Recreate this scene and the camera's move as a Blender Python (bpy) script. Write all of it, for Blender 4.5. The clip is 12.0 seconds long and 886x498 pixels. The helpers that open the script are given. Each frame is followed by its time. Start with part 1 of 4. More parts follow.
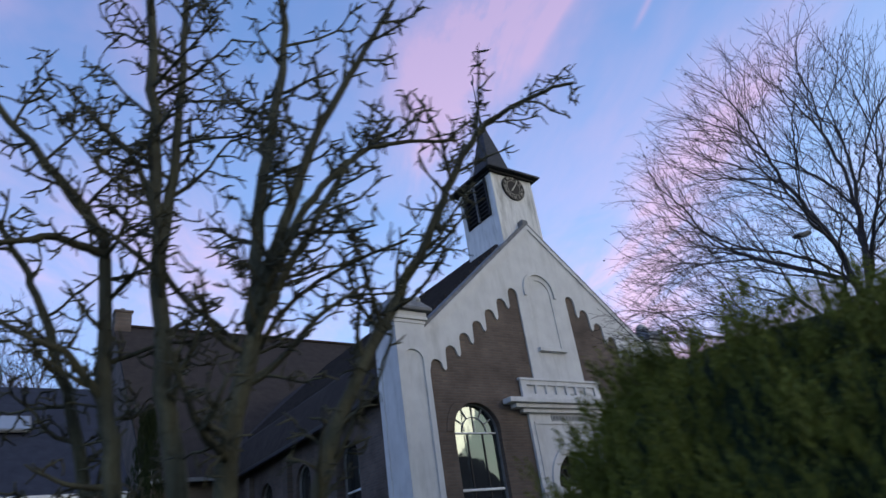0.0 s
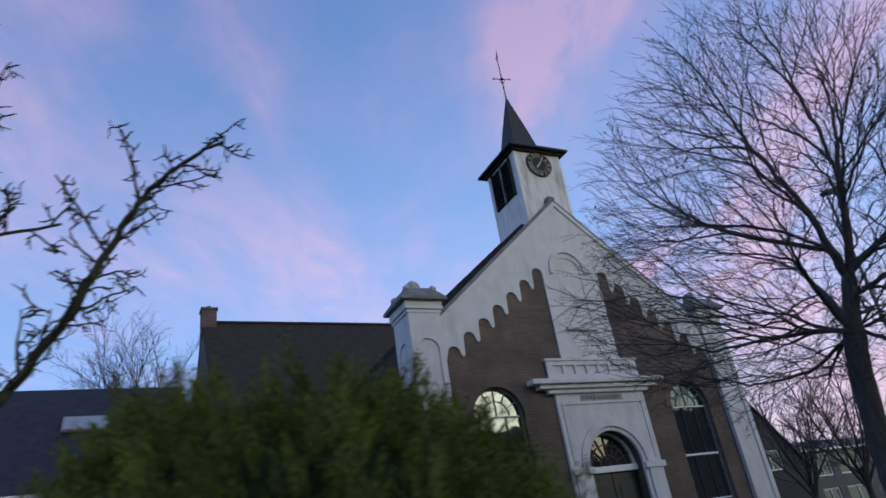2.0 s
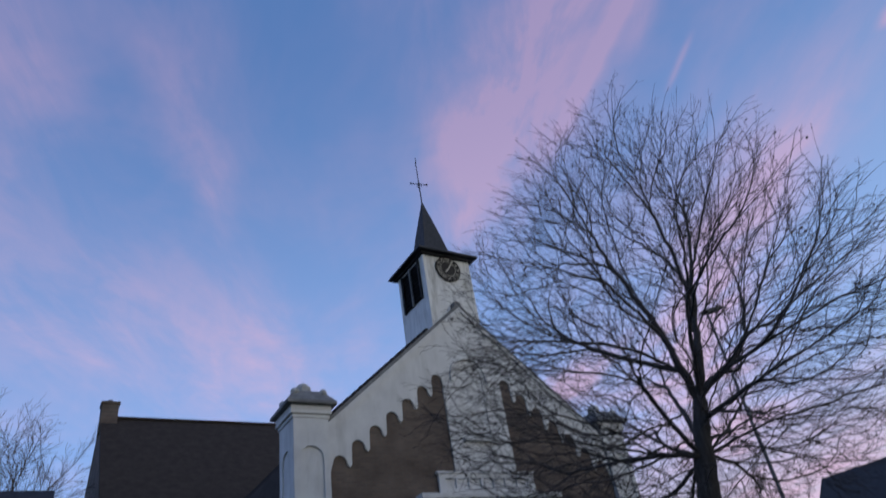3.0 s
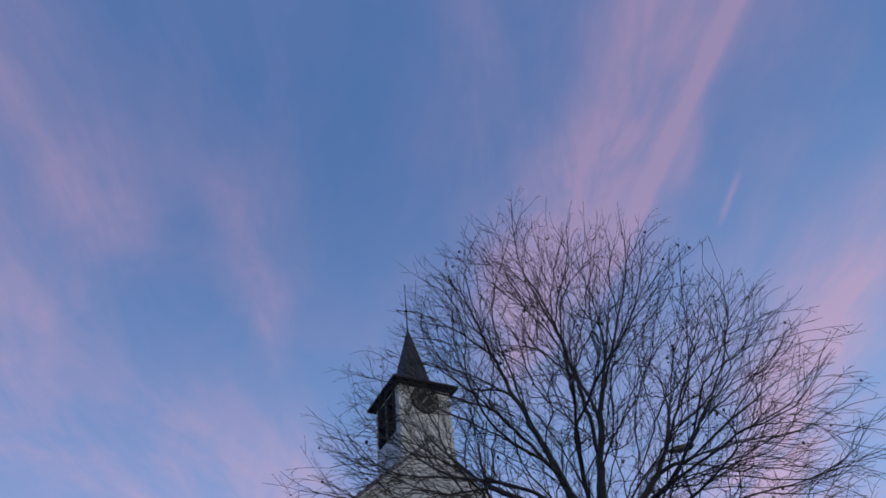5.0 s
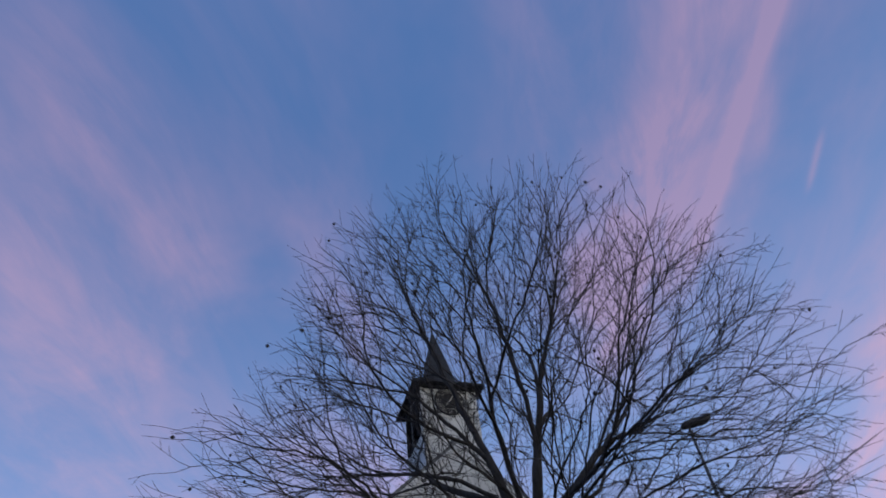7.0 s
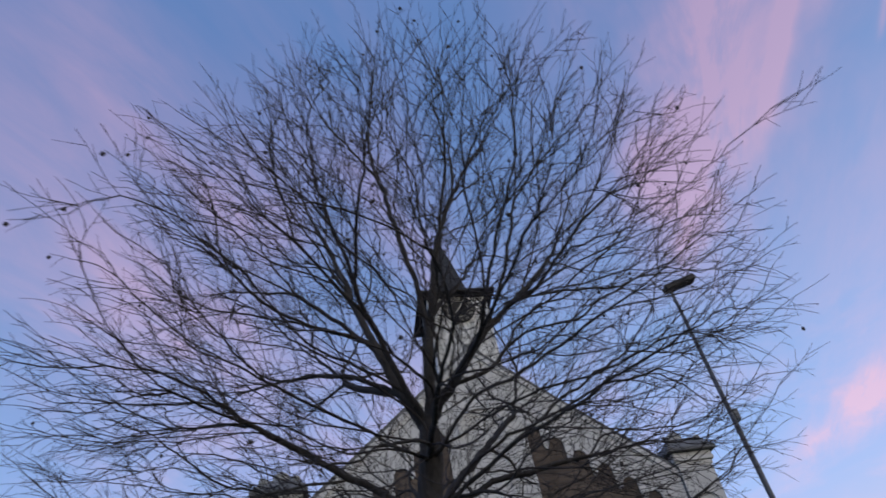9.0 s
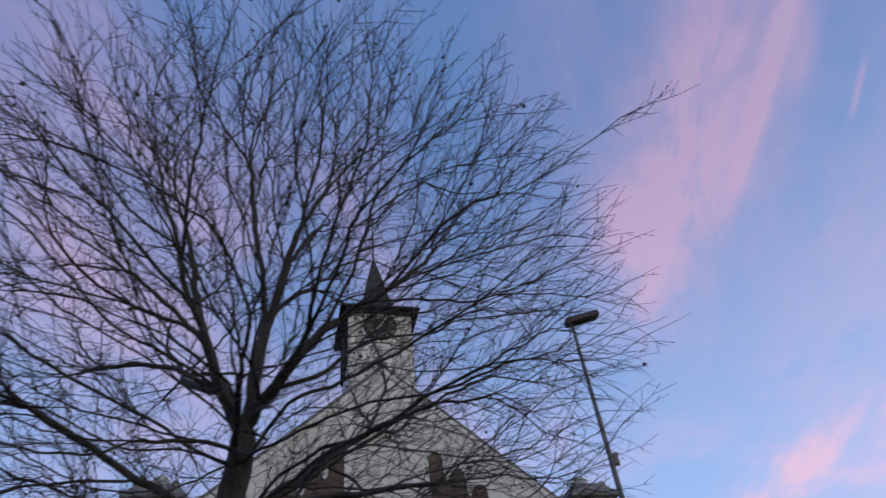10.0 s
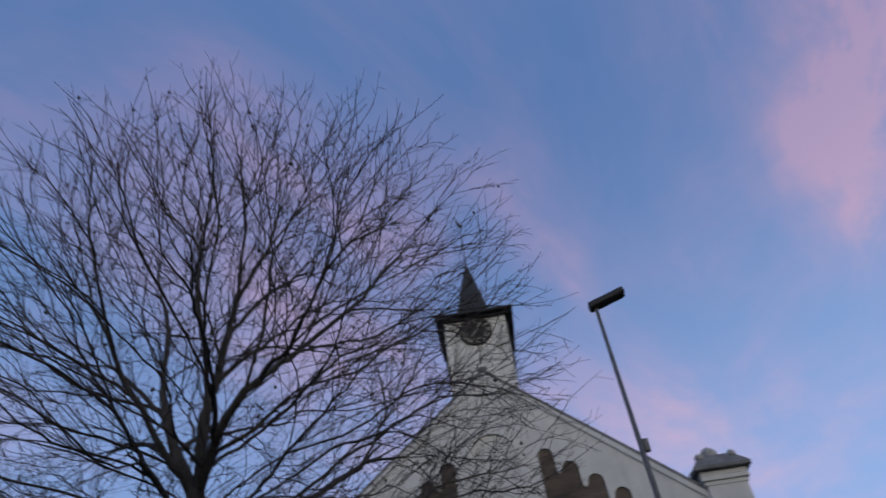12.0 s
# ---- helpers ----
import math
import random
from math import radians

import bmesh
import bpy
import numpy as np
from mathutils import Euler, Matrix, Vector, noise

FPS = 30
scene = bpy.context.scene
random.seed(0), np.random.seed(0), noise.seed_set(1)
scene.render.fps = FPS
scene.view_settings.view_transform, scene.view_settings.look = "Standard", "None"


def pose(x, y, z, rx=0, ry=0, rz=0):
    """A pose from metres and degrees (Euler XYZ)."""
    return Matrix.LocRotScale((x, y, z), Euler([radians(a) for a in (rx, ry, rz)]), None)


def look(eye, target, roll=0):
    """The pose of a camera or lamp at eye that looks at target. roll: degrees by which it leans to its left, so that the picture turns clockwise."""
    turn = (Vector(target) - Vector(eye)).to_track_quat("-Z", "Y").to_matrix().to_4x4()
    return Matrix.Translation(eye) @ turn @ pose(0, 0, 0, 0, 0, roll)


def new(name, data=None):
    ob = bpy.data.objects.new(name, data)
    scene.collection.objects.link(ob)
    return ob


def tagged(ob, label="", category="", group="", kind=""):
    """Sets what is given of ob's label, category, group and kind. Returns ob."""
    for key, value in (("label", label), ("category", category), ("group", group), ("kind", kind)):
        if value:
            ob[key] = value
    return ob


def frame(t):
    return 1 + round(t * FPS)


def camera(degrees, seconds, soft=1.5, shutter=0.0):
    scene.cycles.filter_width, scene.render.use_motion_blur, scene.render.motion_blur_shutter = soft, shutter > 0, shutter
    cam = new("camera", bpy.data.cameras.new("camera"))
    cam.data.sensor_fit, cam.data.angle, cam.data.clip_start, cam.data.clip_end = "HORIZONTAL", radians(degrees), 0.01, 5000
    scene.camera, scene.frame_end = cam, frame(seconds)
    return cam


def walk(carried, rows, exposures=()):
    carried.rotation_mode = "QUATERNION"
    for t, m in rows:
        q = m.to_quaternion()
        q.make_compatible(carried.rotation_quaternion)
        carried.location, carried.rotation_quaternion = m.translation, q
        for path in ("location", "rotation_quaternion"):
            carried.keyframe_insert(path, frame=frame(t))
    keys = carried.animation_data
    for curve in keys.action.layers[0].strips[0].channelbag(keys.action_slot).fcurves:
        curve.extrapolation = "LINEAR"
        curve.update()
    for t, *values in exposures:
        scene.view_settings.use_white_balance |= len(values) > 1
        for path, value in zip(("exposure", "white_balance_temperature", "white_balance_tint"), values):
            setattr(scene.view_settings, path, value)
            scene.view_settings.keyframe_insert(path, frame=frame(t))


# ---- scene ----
from mathutils.geometry import tessellate_polygon

# ---------------------------------------------------------------- camera
cam = camera(68.1, 12.0, 1.6, 0.5)
PATH = [
    (0.0, -11.240, -10.682, 1.612, -34.16, 26.84, 7.85),
    (0.5, -10.838, -11.027, 1.623, -31.51, 26.41, 7.72),
    (1.0, -10.460, -11.352, 1.634, -30.25, 25.93, 7.73),
    (1.5, -10.066, -11.612, 1.641, -26.60, 26.14, 7.78),
    (2.0, -9.653, -11.797, 1.639, -24.12, 25.76, 8.19),
    (2.5, -9.158, -12.010, 1.645, -29.99, 29.38, 9.78),
    (3.0, -8.693, -12.199, 1.649, -29.59, 33.57, 8.20),
    (3.5, -8.214, -12.354, 1.622, -30.65, 39.46, 7.88),
    (4.0, -7.727, -12.492, 1.600, -30.11, 42.97, 7.09),
    (4.5, -7.238, -12.605, 1.583, -28.47, 44.79, 6.11),
    (5.0, -6.753, -12.687, 1.573, -26.22, 45.58, 5.20),
    (5.5, -6.277, -12.730, 1.571, -23.85, 46.01, 4.62),
    (6.0, -5.817, -12.726, 1.584, -21.87, 46.75, 4.64),
    (6.5, -5.306, -12.699, 1.593, -18.99, 47.84, 4.81),
    (7.0, -4.826, -12.662, 1.595, -16.22, 47.42, 5.53),
    (7.5, -4.358, -12.657, 1.588, -13.28, 45.52, 5.78),
    (8.0, -3.896, -12.544, 1.583, -9.77, 43.91, 6.82),
    (8.5, -3.435, -12.368, 1.579, -6.80, 42.75, 7.98),
    (9.0, -2.972, -12.171, 1.576, -5.47, 42.21, 8.59),
    (9.5, -2.503, -11.994, 1.578, -6.89, 42.46, 8.00),
    (10.0, -2.025, -11.881, 1.591, -12.16, 43.66, 5.54),
    (10.5, -1.550, -11.807, 1.597, -9.60, 44.73, 9.96),
    (11.0, -1.104, -11.815, 1.579, -7.60, 43.19, 7.32),
    (11.5, -0.515, -11.978, 1.586, -1.79, 44.11, 7.14),
    (12.0, 0.060, -12.222, 1.588, 7.77, 44.54, 5.19),
]
EXPOSURES = [(0.0, 0.74, 6600, 8.0), (1.5, 0.57, 6550, 8.0), (2.5, 0.36, 6500, 8), (3.5, 0.10, 6450, 8), (5.5, 0.0, 6500, 9.5), (7.5, 0.14, 6600, 10.5), (9.5, 0.48, 7200, 11), (10.5, 0.36, 7100, 11), (12.0, 0.18, 7000, 11)]
walk(cam, [(t, pose(x, y, z, 90 + pitch, roll, yaw)) for t, x, y, z, yaw, pitch, roll in PATH], EXPOSURES)

# ---------------------------------------------------------------- sky and light
world = bpy.data.worlds.new("dusk_sky")
scene.world = world
world.use_nodes = True
WN, WL = world.node_tree.nodes, world.node_tree.links
WN.clear()


def wire(sock, value):
    if isinstance(value, (int, float)):
        sock.default_value = value
    elif isinstance(value, (tuple, list)):
        sock.default_value = value
    else:
        WL.new(value, sock)


def wm(op, a, b=0.0, c=0.0, clamp=False):
    n = WN.new("ShaderNodeMath")
    n.operation, n.use_clamp = op, clamp
    for sock, v in zip(n.inputs, (a, b, c)):
        wire(sock, v)
    return n.outputs[0]


def wramp(value, a, b, lo=0.0, hi=1.0):
    n = WN.new("ShaderNodeMapRange")
    n.interpolation_type = "SMOOTHSTEP"
    for sock, v in zip(n.inputs, (value, a, b, lo, hi)):
        wire(sock, v)
    return n.outputs[0]


def wmix(fac, a, b):
    n = WN.new("ShaderNodeMix")
    n.data_type = "RGBA"
    wire(n.inputs[0], fac)
    wire(n.inputs[6], a)
    wire(n.inputs[7], b)
    return n.outputs[2]


def wnoise(x, y, z, scale, detail=4.0, rough=0.55, warp=0.0):
    v = WN.new("ShaderNodeCombineXYZ")
    for sock, val in zip(v.inputs, (x, y, z)):
        wire(sock, val)
    n = WN.new("ShaderNodeTexNoise")
    WL.new(v.outputs[0], n.inputs["Vector"])
    n.inputs["Scale"].default_value, n.inputs["Detail"].default_value = scale, detail
    n.inputs["Roughness"].default_value, n.inputs["Distortion"].default_value = rough, warp
    return n.outputs[0]


SUN_TURN = radians(153)
coord = WN.new("ShaderNodeTexCoord")
split = WN.new("ShaderNodeSeparateXYZ")
WL.new(coord.outputs["Generated"], split.inputs[0])
dx, dy, dz = split.outputs
up = wm("MAXIMUM", dz, 0.06)
u0, v0 = wm("DIVIDE", dx, up), wm("DIVIDE", dy, up)
# cirrus on a high level sheet, in streaks: s runs across them, w along them
s0 = wm("SUBTRACT", wm("MULTIPLY", u0, 0.90), wm("MULTIPLY", v0, 0.436))
w = wm("ADD", wm("MULTIPLY", u0, 0.436), wm("MULTIPLY", v0, 0.90))
bend = wm("SUBTRACT", wnoise(u0, v0, 0.3, 1.7, 4.0, 0.6), 0.5)
curl = wm("SUBTRACT", wnoise(u0, v0, 7.3, 1.5, 4.0, 0.6), 0.5)
u = wm("ADD", u0, wm("MULTIPLY", bend, 0.16))
v = wm("ADD", v0, wm("MULTIPLY", curl, 0.16))
fine = wnoise(wm("MULTIPLY", s0, 3.6), wm("MULTIPLY", w, 1.1), 1.7, 1.9, 7.0, 0.64, 0.5)
broad = wnoise(wm("MULTIPLY", s0, 1.3), wm("MULTIPLY", w, 0.75), 4.2, 1.6, 5.0, 0.6, 0.4)


def cirrus(x, y, u_a, v_a, u_b, v_b, width, amount):
    """A soft streak of cloud from one place on the sheet to another."""
    run = math.hypot(u_b - u_a, v_b - v_a)
    ex, ey = (u_b - u_a) / run, (v_b - v_a) / run
    px, py = wm("SUBTRACT", x, u_a), wm("SUBTRACT", y, v_a)
    along = wm("ADD", wm("MULTIPLY", px, ex), wm("MULTIPLY", py, ey))
    d = wm("DIVIDE", wm("SUBTRACT", wm("MULTIPLY", px, ey), wm("MULTIPLY", py, ex)), width)
    g = wm("POWER", 2.718, wm("MULTIPLY", wm("MULTIPLY", d, d), -1.0))
    soft = 0.22 * run + 0.5 * width
    g = wm("MULTIPLY", g, wramp(along, -soft, soft))
    g = wm("MULTIPLY", g, wramp(along, run - soft, run + soft, amount, 0.0))
    return g


STREAKS = [
    (0.52, 0.05, 0.74, 0.85, 0.10, 0.75), (0.70, 0.60, 0.97, 1.30, 0.13, 1.2), (0.62, -0.1, 0.82, 0.75, 0.13, 0.36),
    (0.36, 0.20, 0.47, 0.66, 0.08, 0.42), (-0.42, 0.5, -0.10, 1.10, 0.12, 0.45), (-0.62, 0.75, -0.2, 1.6, 0.20, 0.36),
    (0.08, 0.76, 0.27, 1.34, 0.055, 0.44), (0.42, 1.52, 0.76, 2.2, 0.09, 0.36), (-0.5, 1.45, 0.9, 2.6, 0.42, 0.45),
    (1.42, 0.50, 2.2, 1.55, 0.17, 1.05), (2.1, 1.45, 4.0, 2.95, 0.34, 1.05), (4.3, 2.2, 9.4, 5.8, 0.8, 0.9),
    (1.90, 1.80, 2.06, 2.55, 0.17, 1.1)]
cloud = 0.0
for b in STREAKS:
    cloud = wm("ADD", cloud, cirrus(u, v, *b))
cloud = wm("MULTIPLY", cloud, wm("ADD", wramp(fine, 0.3, 0.72, 0.38, 1.05), wramp(broad, 0.35, 0.7, -0.15, 0.30)))
cloud = wm("ADD", cloud, wm("MULTIPLY", wm("MULTIPLY", wramp(broad, 0.40, 0.74), wramp(fine, 0.25, 0.7, 0.6, 1.1)), 0.36))
streak = 0.0
for b in ((0.66, 0.0, 0.90, 0.74, 0.022, 0.85), (0.985, 0.43, 1.045, 0.545, 0.008, 0.5), (0.81, 0.34, 0.89, 0.50, 0.024, 0.42), (1.33, 0.20, 1.37, 0.235, 0.018, 0.8)):
    streak = wm("ADD", streak, cirrus(u0, v0, *b))
streak = wm("MULTIPLY", streak, wramp(fine, 0.2, 0.6, 0.55, 1.0))
cloud = wm("MINIMUM", wm("ADD", cloud, streak), 1.0)
cloud = wm("MULTIPLY", cloud, wramp(dz, 0.02, 0.12))

nishita = WN.new("ShaderNodeTexSky")
nishita.sky_type = "NISHITA"
nishita.sun_disc = False
nishita.sun_elevation, nishita.sun_rotation = radians(2.0), SUN_TURN
nishita.air_density, nishita.dust_density, nishita.ozone_density = 1.0, 0.6, 2.0
# the glow that is left where the sun went down, behind the walker
west = wm("ADD", wm("MULTIPLY", dx, 0.45), wm("MULTIPLY", dy, -0.89))
glow = wm("MULTIPLY", wramp(west, -0.2, 1.0), wramp(dz, 0.0, 0.75, 1.0, 0.0))
blue = wmix(wramp(dz, 0.08, 0.85), (0.240, 0.380, 0.735, 1), (0.074, 0.160, 0.385, 1))
pink = wmix(wramp(dz, 0.15, 0.85), (0.66, 0.45, 0.62, 1), (0.35, 0.26, 0.44, 1))
clear = wmix(glow, blue, (0.58, 0.67, 0.61, 1))
# the sky is clearer and paler towards its bright side
pale = wm("MULTIPLY", wramp(wm("ADD", wm("MULTIPLY", dx, 0.88), wm("MULTIPLY", dy, 0.47)), 0.25, 1.0), wramp(dz, 0.0, 0.9, 1.0, 0.25))
clear = wmix(wm("MULTIPLY", pale, 0.27), clear, (0.36, 0.56, 0.98, 1))
low = wm("MULTIPLY", wramp(wm("ADD", wm("MULTIPLY", dx, 0.88), wm("MULTIPLY", dy, 0.47)), 0.72, 0.99), wramp(dz, 0.08, 0.34, 1.0, 0.0))
clear = wmix(wm("MULTIPLY", low, 0.75), clear, (0.60, 0.45, 0.49, 1))
tint = WN.new("ShaderNodeMix")
tint.data_type, tint.blend_type = "RGBA", "ADD"
tint.inputs[0].default_value = 0.02
WL.new(wmix(wm("MULTIPLY", cloud, 0.80), clear, pink), tint.inputs[6])
WL.new(nishita.outputs[0], tint.inputs[7])
back = WN.new("ShaderNodeBackground")
back.inputs["Strength"].default_value = 1.0
WL.new(tint.outputs[2], back.inputs["Color"])
out = WN.new("ShaderNodeOutputWorld")
WL.new(back.outputs[0], out.inputs["Surface"])

lamp = bpy.data.lights.new("sun", "SUN")
lamp.energy, lamp.angle, lamp.color = 0.40, radians(25), (1.0, 0.86, 0.72)
sun = new("sun", lamp)
sun.matrix_basis = look((9, -18, 6), (0, 0, 0))


# ---------------------------------------------------------------- materials
def material(name, dark, light, scale=6.0, rough=0.8, bump=0.15, detail=6.0, stretch=(1, 1, 1), grime=0.0, grime_scale=1.2, metal=0.0, fine=60.0):
    m = bpy.data.materials.new(name)
    m.use_nodes = True
    nt = m.node_tree
    bsdf = nt.nodes["Principled BSDF"]
    bsdf.inputs["Roughness"].default_value, bsdf.inputs["Metallic"].default_value = rough, metal
    bsdf.inputs["Specular IOR Level"].default_value = 0.2 if rough > 0.58 else 0.5
    tc = nt.nodes.new("ShaderNodeTexCoord")
    mp = nt.nodes.new("ShaderNodeMapping")
    mp.inputs["Scale"].default_value = stretch
    nt.links.new(tc.outputs["Object"], mp.inputs[0])
    n1 = nt.nodes.new("ShaderNodeTexNoise")
    n1.inputs["Scale"].default_value, n1.inputs["Detail"].default_value, n1.inputs["Roughness"].default_value = scale, detail, 0.62
    n2 = nt.nodes.new("ShaderNodeTexNoise")
    n2.inputs["Scale"].default_value, n2.inputs["Detail"].default_value = fine, 3.0
    nt.links.new(mp.outputs[0], n1.inputs["Vector"])
    nt.links.new(mp.outputs[0], n2.inputs["Vector"])
    ramp = nt.nodes.new("ShaderNodeMapRange")
    ramp.inputs[1].default_value, ramp.inputs[2].default_value = 0.3, 0.7
    nt.links.new(n1.outputs[0], ramp.inputs[0])
    mix = nt.nodes.new("ShaderNodeMix")
    mix.data_type = "RGBA"
    mix.inputs[6].default_value, mix.inputs[7].default_value = (*dark, 1), (*light, 1)
    nt.links.new(ramp.outputs[0], mix.inputs[0])
    colour = mix.outputs[2]
    if grime:
        n3 = nt.nodes.new("ShaderNodeTexNoise")
        n3.inputs["Scale"].default_value, n3.inputs["Detail"].default_value, n3.inputs["Roughness"].default_value = grime_scale, 8.0, 0.7
        mp3 = nt.nodes.new("ShaderNodeMapping")
        mp3.inputs["Scale"].default_value = (3.0, 3.0, 0.5)
        nt.links.new(tc.outputs["Object"], mp3.inputs[0])
        nt.links.new(mp3.outputs[0], n3.inputs["Vector"])
        r3 = nt.nodes.new("ShaderNodeMapRange")
        r3.inputs[1].default_value, r3.inputs[2].default_value, r3.inputs[4].default_value = 0.5, 0.78, grime
        nt.links.new(n3.outputs[0], r3.inputs[0])
        g = nt.nodes.new("ShaderNodeMix")
        g.data_type = "RGBA"
        g.inputs[7].default_value = (dark[0] * 0.35, dark[1] * 0.34, dark[2] * 0.28, 1)
        nt.links.new(r3.outputs[0], g.inputs[0])
        nt.links.new(colour, g.inputs[6])
        colour = g.outputs[2]
    nt.links.new(colour, bsdf.inputs["Base Color"])
    if bump:
        b = nt.nodes.new("ShaderNodeBump")
        b.inputs["Strength"].default_value, b.inputs["Distance"].default_value = bump, 0.02
        nt.links.new(n2.outputs[0], b.inputs["Height"])
        nt.links.new(b.outputs[0], bsdf.inputs["Normal"])
    return m


def brick_material(name, a, b, mortar, width=0.21, height=0.06, facing="Y", joint=0.008, rough=0.85):
    m = bpy.data.materials.new(name)
    m.use_nodes = True
    nt = m.node_tree
    bsdf = nt.nodes["Principled BSDF"]
    bsdf.inputs["Roughness"].default_value = rough
    bsdf.inputs["Specular IOR Level"].default_value = 0.2
    tc = nt.nodes.new("ShaderNodeTexCoord")
    sp = nt.nodes.new("ShaderNodeSeparateXYZ")
    cb = nt.nodes.new("ShaderNodeCombineXYZ")
    nt.links.new(tc.outputs["Object"], sp.inputs[0])
    nt.links.new(sp.outputs[0 if facing == "Y" else 1], cb.inputs[0])
    nt.links.new(sp.outputs[2], cb.inputs[1])
    br = nt.nodes.new("ShaderNodeTexBrick")
    br.inputs["Scale"].default_value = 1.0
    br.inputs["Brick Width"].default_value, br.inputs["Row Height"].default_value = width, height
    br.inputs["Mortar Size"].default_value, br.inputs["Mortar Smooth"].default_value = joint, 0.3
    br.inputs["Color1"].default_value, br.inputs["Color2"].default_value = (*a, 1), (*b, 1)
    br.inputs["Mortar"].default_value = (*mortar, 1)
    nt.links.new(cb.outputs[0], br.inputs["Vector"])
    n = nt.nodes.new("ShaderNodeTexNoise")
    n.inputs["Scale"].default_value, n.inputs["Detail"].default_value = 1.4, 8.0
    nt.links.new(tc.outputs["Object"], n.inputs["Vector"])
    r = nt.nodes.new("ShaderNodeMapRange")
    r.inputs[1].default_value, r.inputs[2].default_value, r.inputs[3].default_value, r.inputs[4].default_value = 0.3, 0.7, 0.7, 1.25
    nt.links.new(n.outputs[0], r.inputs[0])
    mul = nt.nodes.new("ShaderNodeMix")
    mul.data_type, mul.blend_type = "RGBA", "MULTIPLY"
    mul.inputs[0].default_value = 1.0
    nt.links.new(br.outputs["Color"], mul.inputs[6])
    nt.links.new(r.outputs[0], mul.inputs[7])
    nt.links.new(mul.outputs[2], bsdf.inputs["Base Color"])
    b2 = nt.nodes.new("ShaderNodeBump")
    b2.inputs["Strength"].default_value, b2.inputs["Distance"].default_value, b2.invert = 0.6, 0.01, True
    nt.links.new(br.outputs["Fac"], b2.inputs["Height"])
    nt.links.new(b2.outputs[0], bsdf.inputs["Normal"])
    return m


PLASTER = material("white_plaster", (0.57, 0.56, 0.55), (0.68, 0.67, 0.65), 2.2, 0.85, 0.12, grime=0.35)
TOWER_PAINT = material("weathered_white_boards", (0.60, 0.59, 0.57), (0.76, 0.75, 0.72), 3.5, 0.7, 0.1, stretch=(3, 3, 0.6), grime=0.8, grime_scale=1.6)
WHITE_PAINT = material("white_paint", (0.70, 0.70, 0.69), (0.82, 0.82, 0.80), 8.0, 0.5, 0.05)
STONE = material("weathered_stone", (0.22, 0.22, 0.21), (0.46, 0.46, 0.44), 7.0, 0.9, 0.5, grime=0.6, grime_scale=3.0)
STONE_PALE = material("pale_worn_stone", (0.30, 0.30, 0.29), (0.52, 0.52, 0.50), 9.0, 0.9, 0.4, grime=0.5, grime_scale=4.0)
COPING = material("grey_coping", (0.13, 0.13, 0.13), (0.24, 0.24, 0.24), 5.0, 0.85, 0.3)
BRICK = brick_material("brown_brick", (0.118, 0.090, 0.073), (0.155, 0.115, 0.090), (0.130, 0.112, 0.095))
BRICK_SIDE = brick_material("dark_brick", (0.10, 0.082, 0.072), (0.14, 0.105, 0.09), (0.12, 0.11, 0.10), facing="X")
SLATE = material("dark_slate", (0.028, 0.029, 0.032), (0.060, 0.060, 0.064), 9.0, 0.6, 0.3, stretch=(1, 1, 3))
TILE = material("dark_roof_tiles", (0.029, 0.023, 0.020), (0.051, 0.041, 0.036), 3.0, 0.95, 0.3)
TILE_BLUE = material("blue_black_roof_tiles", (0.022, 0.024, 0.033), (0.040, 0.042, 0.055), 4.0, 0.7, 0.3)
DARK_WOOD = material("dark_louvre_wood", (0.012, 0.012, 0.013), (0.03, 0.03, 0.032), 12.0, 0.7, 0.2)
IRON = material("black_iron", (0.015, 0.015, 0.016), (0.03, 0.03, 0.032), 20.0, 0.5, 0.1, metal=0.3)
GILT = material("dull_gilt", (0.34, 0.32, 0.27), (0.48, 0.45, 0.39), 20.0, 0.5, 0.05, metal=0.1)
CLOCK_BLACK = material("clock_black", (0.018, 0.016, 0.015), (0.04, 0.035, 0.03), 9.0, 0.6, 0.05)
DOOR_GREEN = material("dark_door_paint", (0.012, 0.014, 0.013), (0.022, 0.025, 0.023), 8.0, 0.4, 0.1)
STEEL = material("grey_lamp_post", (0.10, 0.10, 0.105), (0.17, 0.17, 0.175), 10.0, 0.55, 0.1, metal=0.2)
BARK = material("grey_bark", (0.046, 0.041, 0.038), (0.100, 0.090, 0.082), 9.0, 0.9, 0.7, stretch=(2.5, 2.5, 0.5), fine=35.0)
TWIG = material("dark_twigs", (0.050, 0.043, 0.042), (0.095, 0.082, 0.078), 8.0, 0.85, 0.0)
BARK_GREEN = material("algae_green_bark", (0.054, 0.051, 0.034), (0.128, 0.122, 0.072), 6.0, 0.9, 0.7, stretch=(2, 2, 0.7), fine=50.0)
LEAF = material("conifer_leaf", (0.064, 0.075, 0.013), (0.200, 0.214, 0.038), 6.0, 0.75, 0.0)
LEAF_DARK = material("dark_conifer_leaf", (0.012, 0.020, 0.006), (0.032, 0.044, 0.013), 5.0, 0.8, 0.0)
# near-black green: the shade deep inside the conifers, put into the colour
LEAF_CORE = material("conifer_inside_shade", (0.008, 0.014, 0.005), (0.02, 0.032, 0.01), 8.0, 0.9, 0.5)
GRASS = material("grass", (0.025, 0.045, 0.012), (0.06, 0.085, 0.03), 1.5, 0.95, 0.6)
PAVING = material("grey_paving", (0.13, 0.125, 0.12), (0.22, 0.21, 0.20), 3.0, 0.9, 0.4)
ASPHALT = material("asphalt", (0.035, 0.035, 0.036), (0.06, 0.06, 0.062), 3.0, 0.9, 0.4)
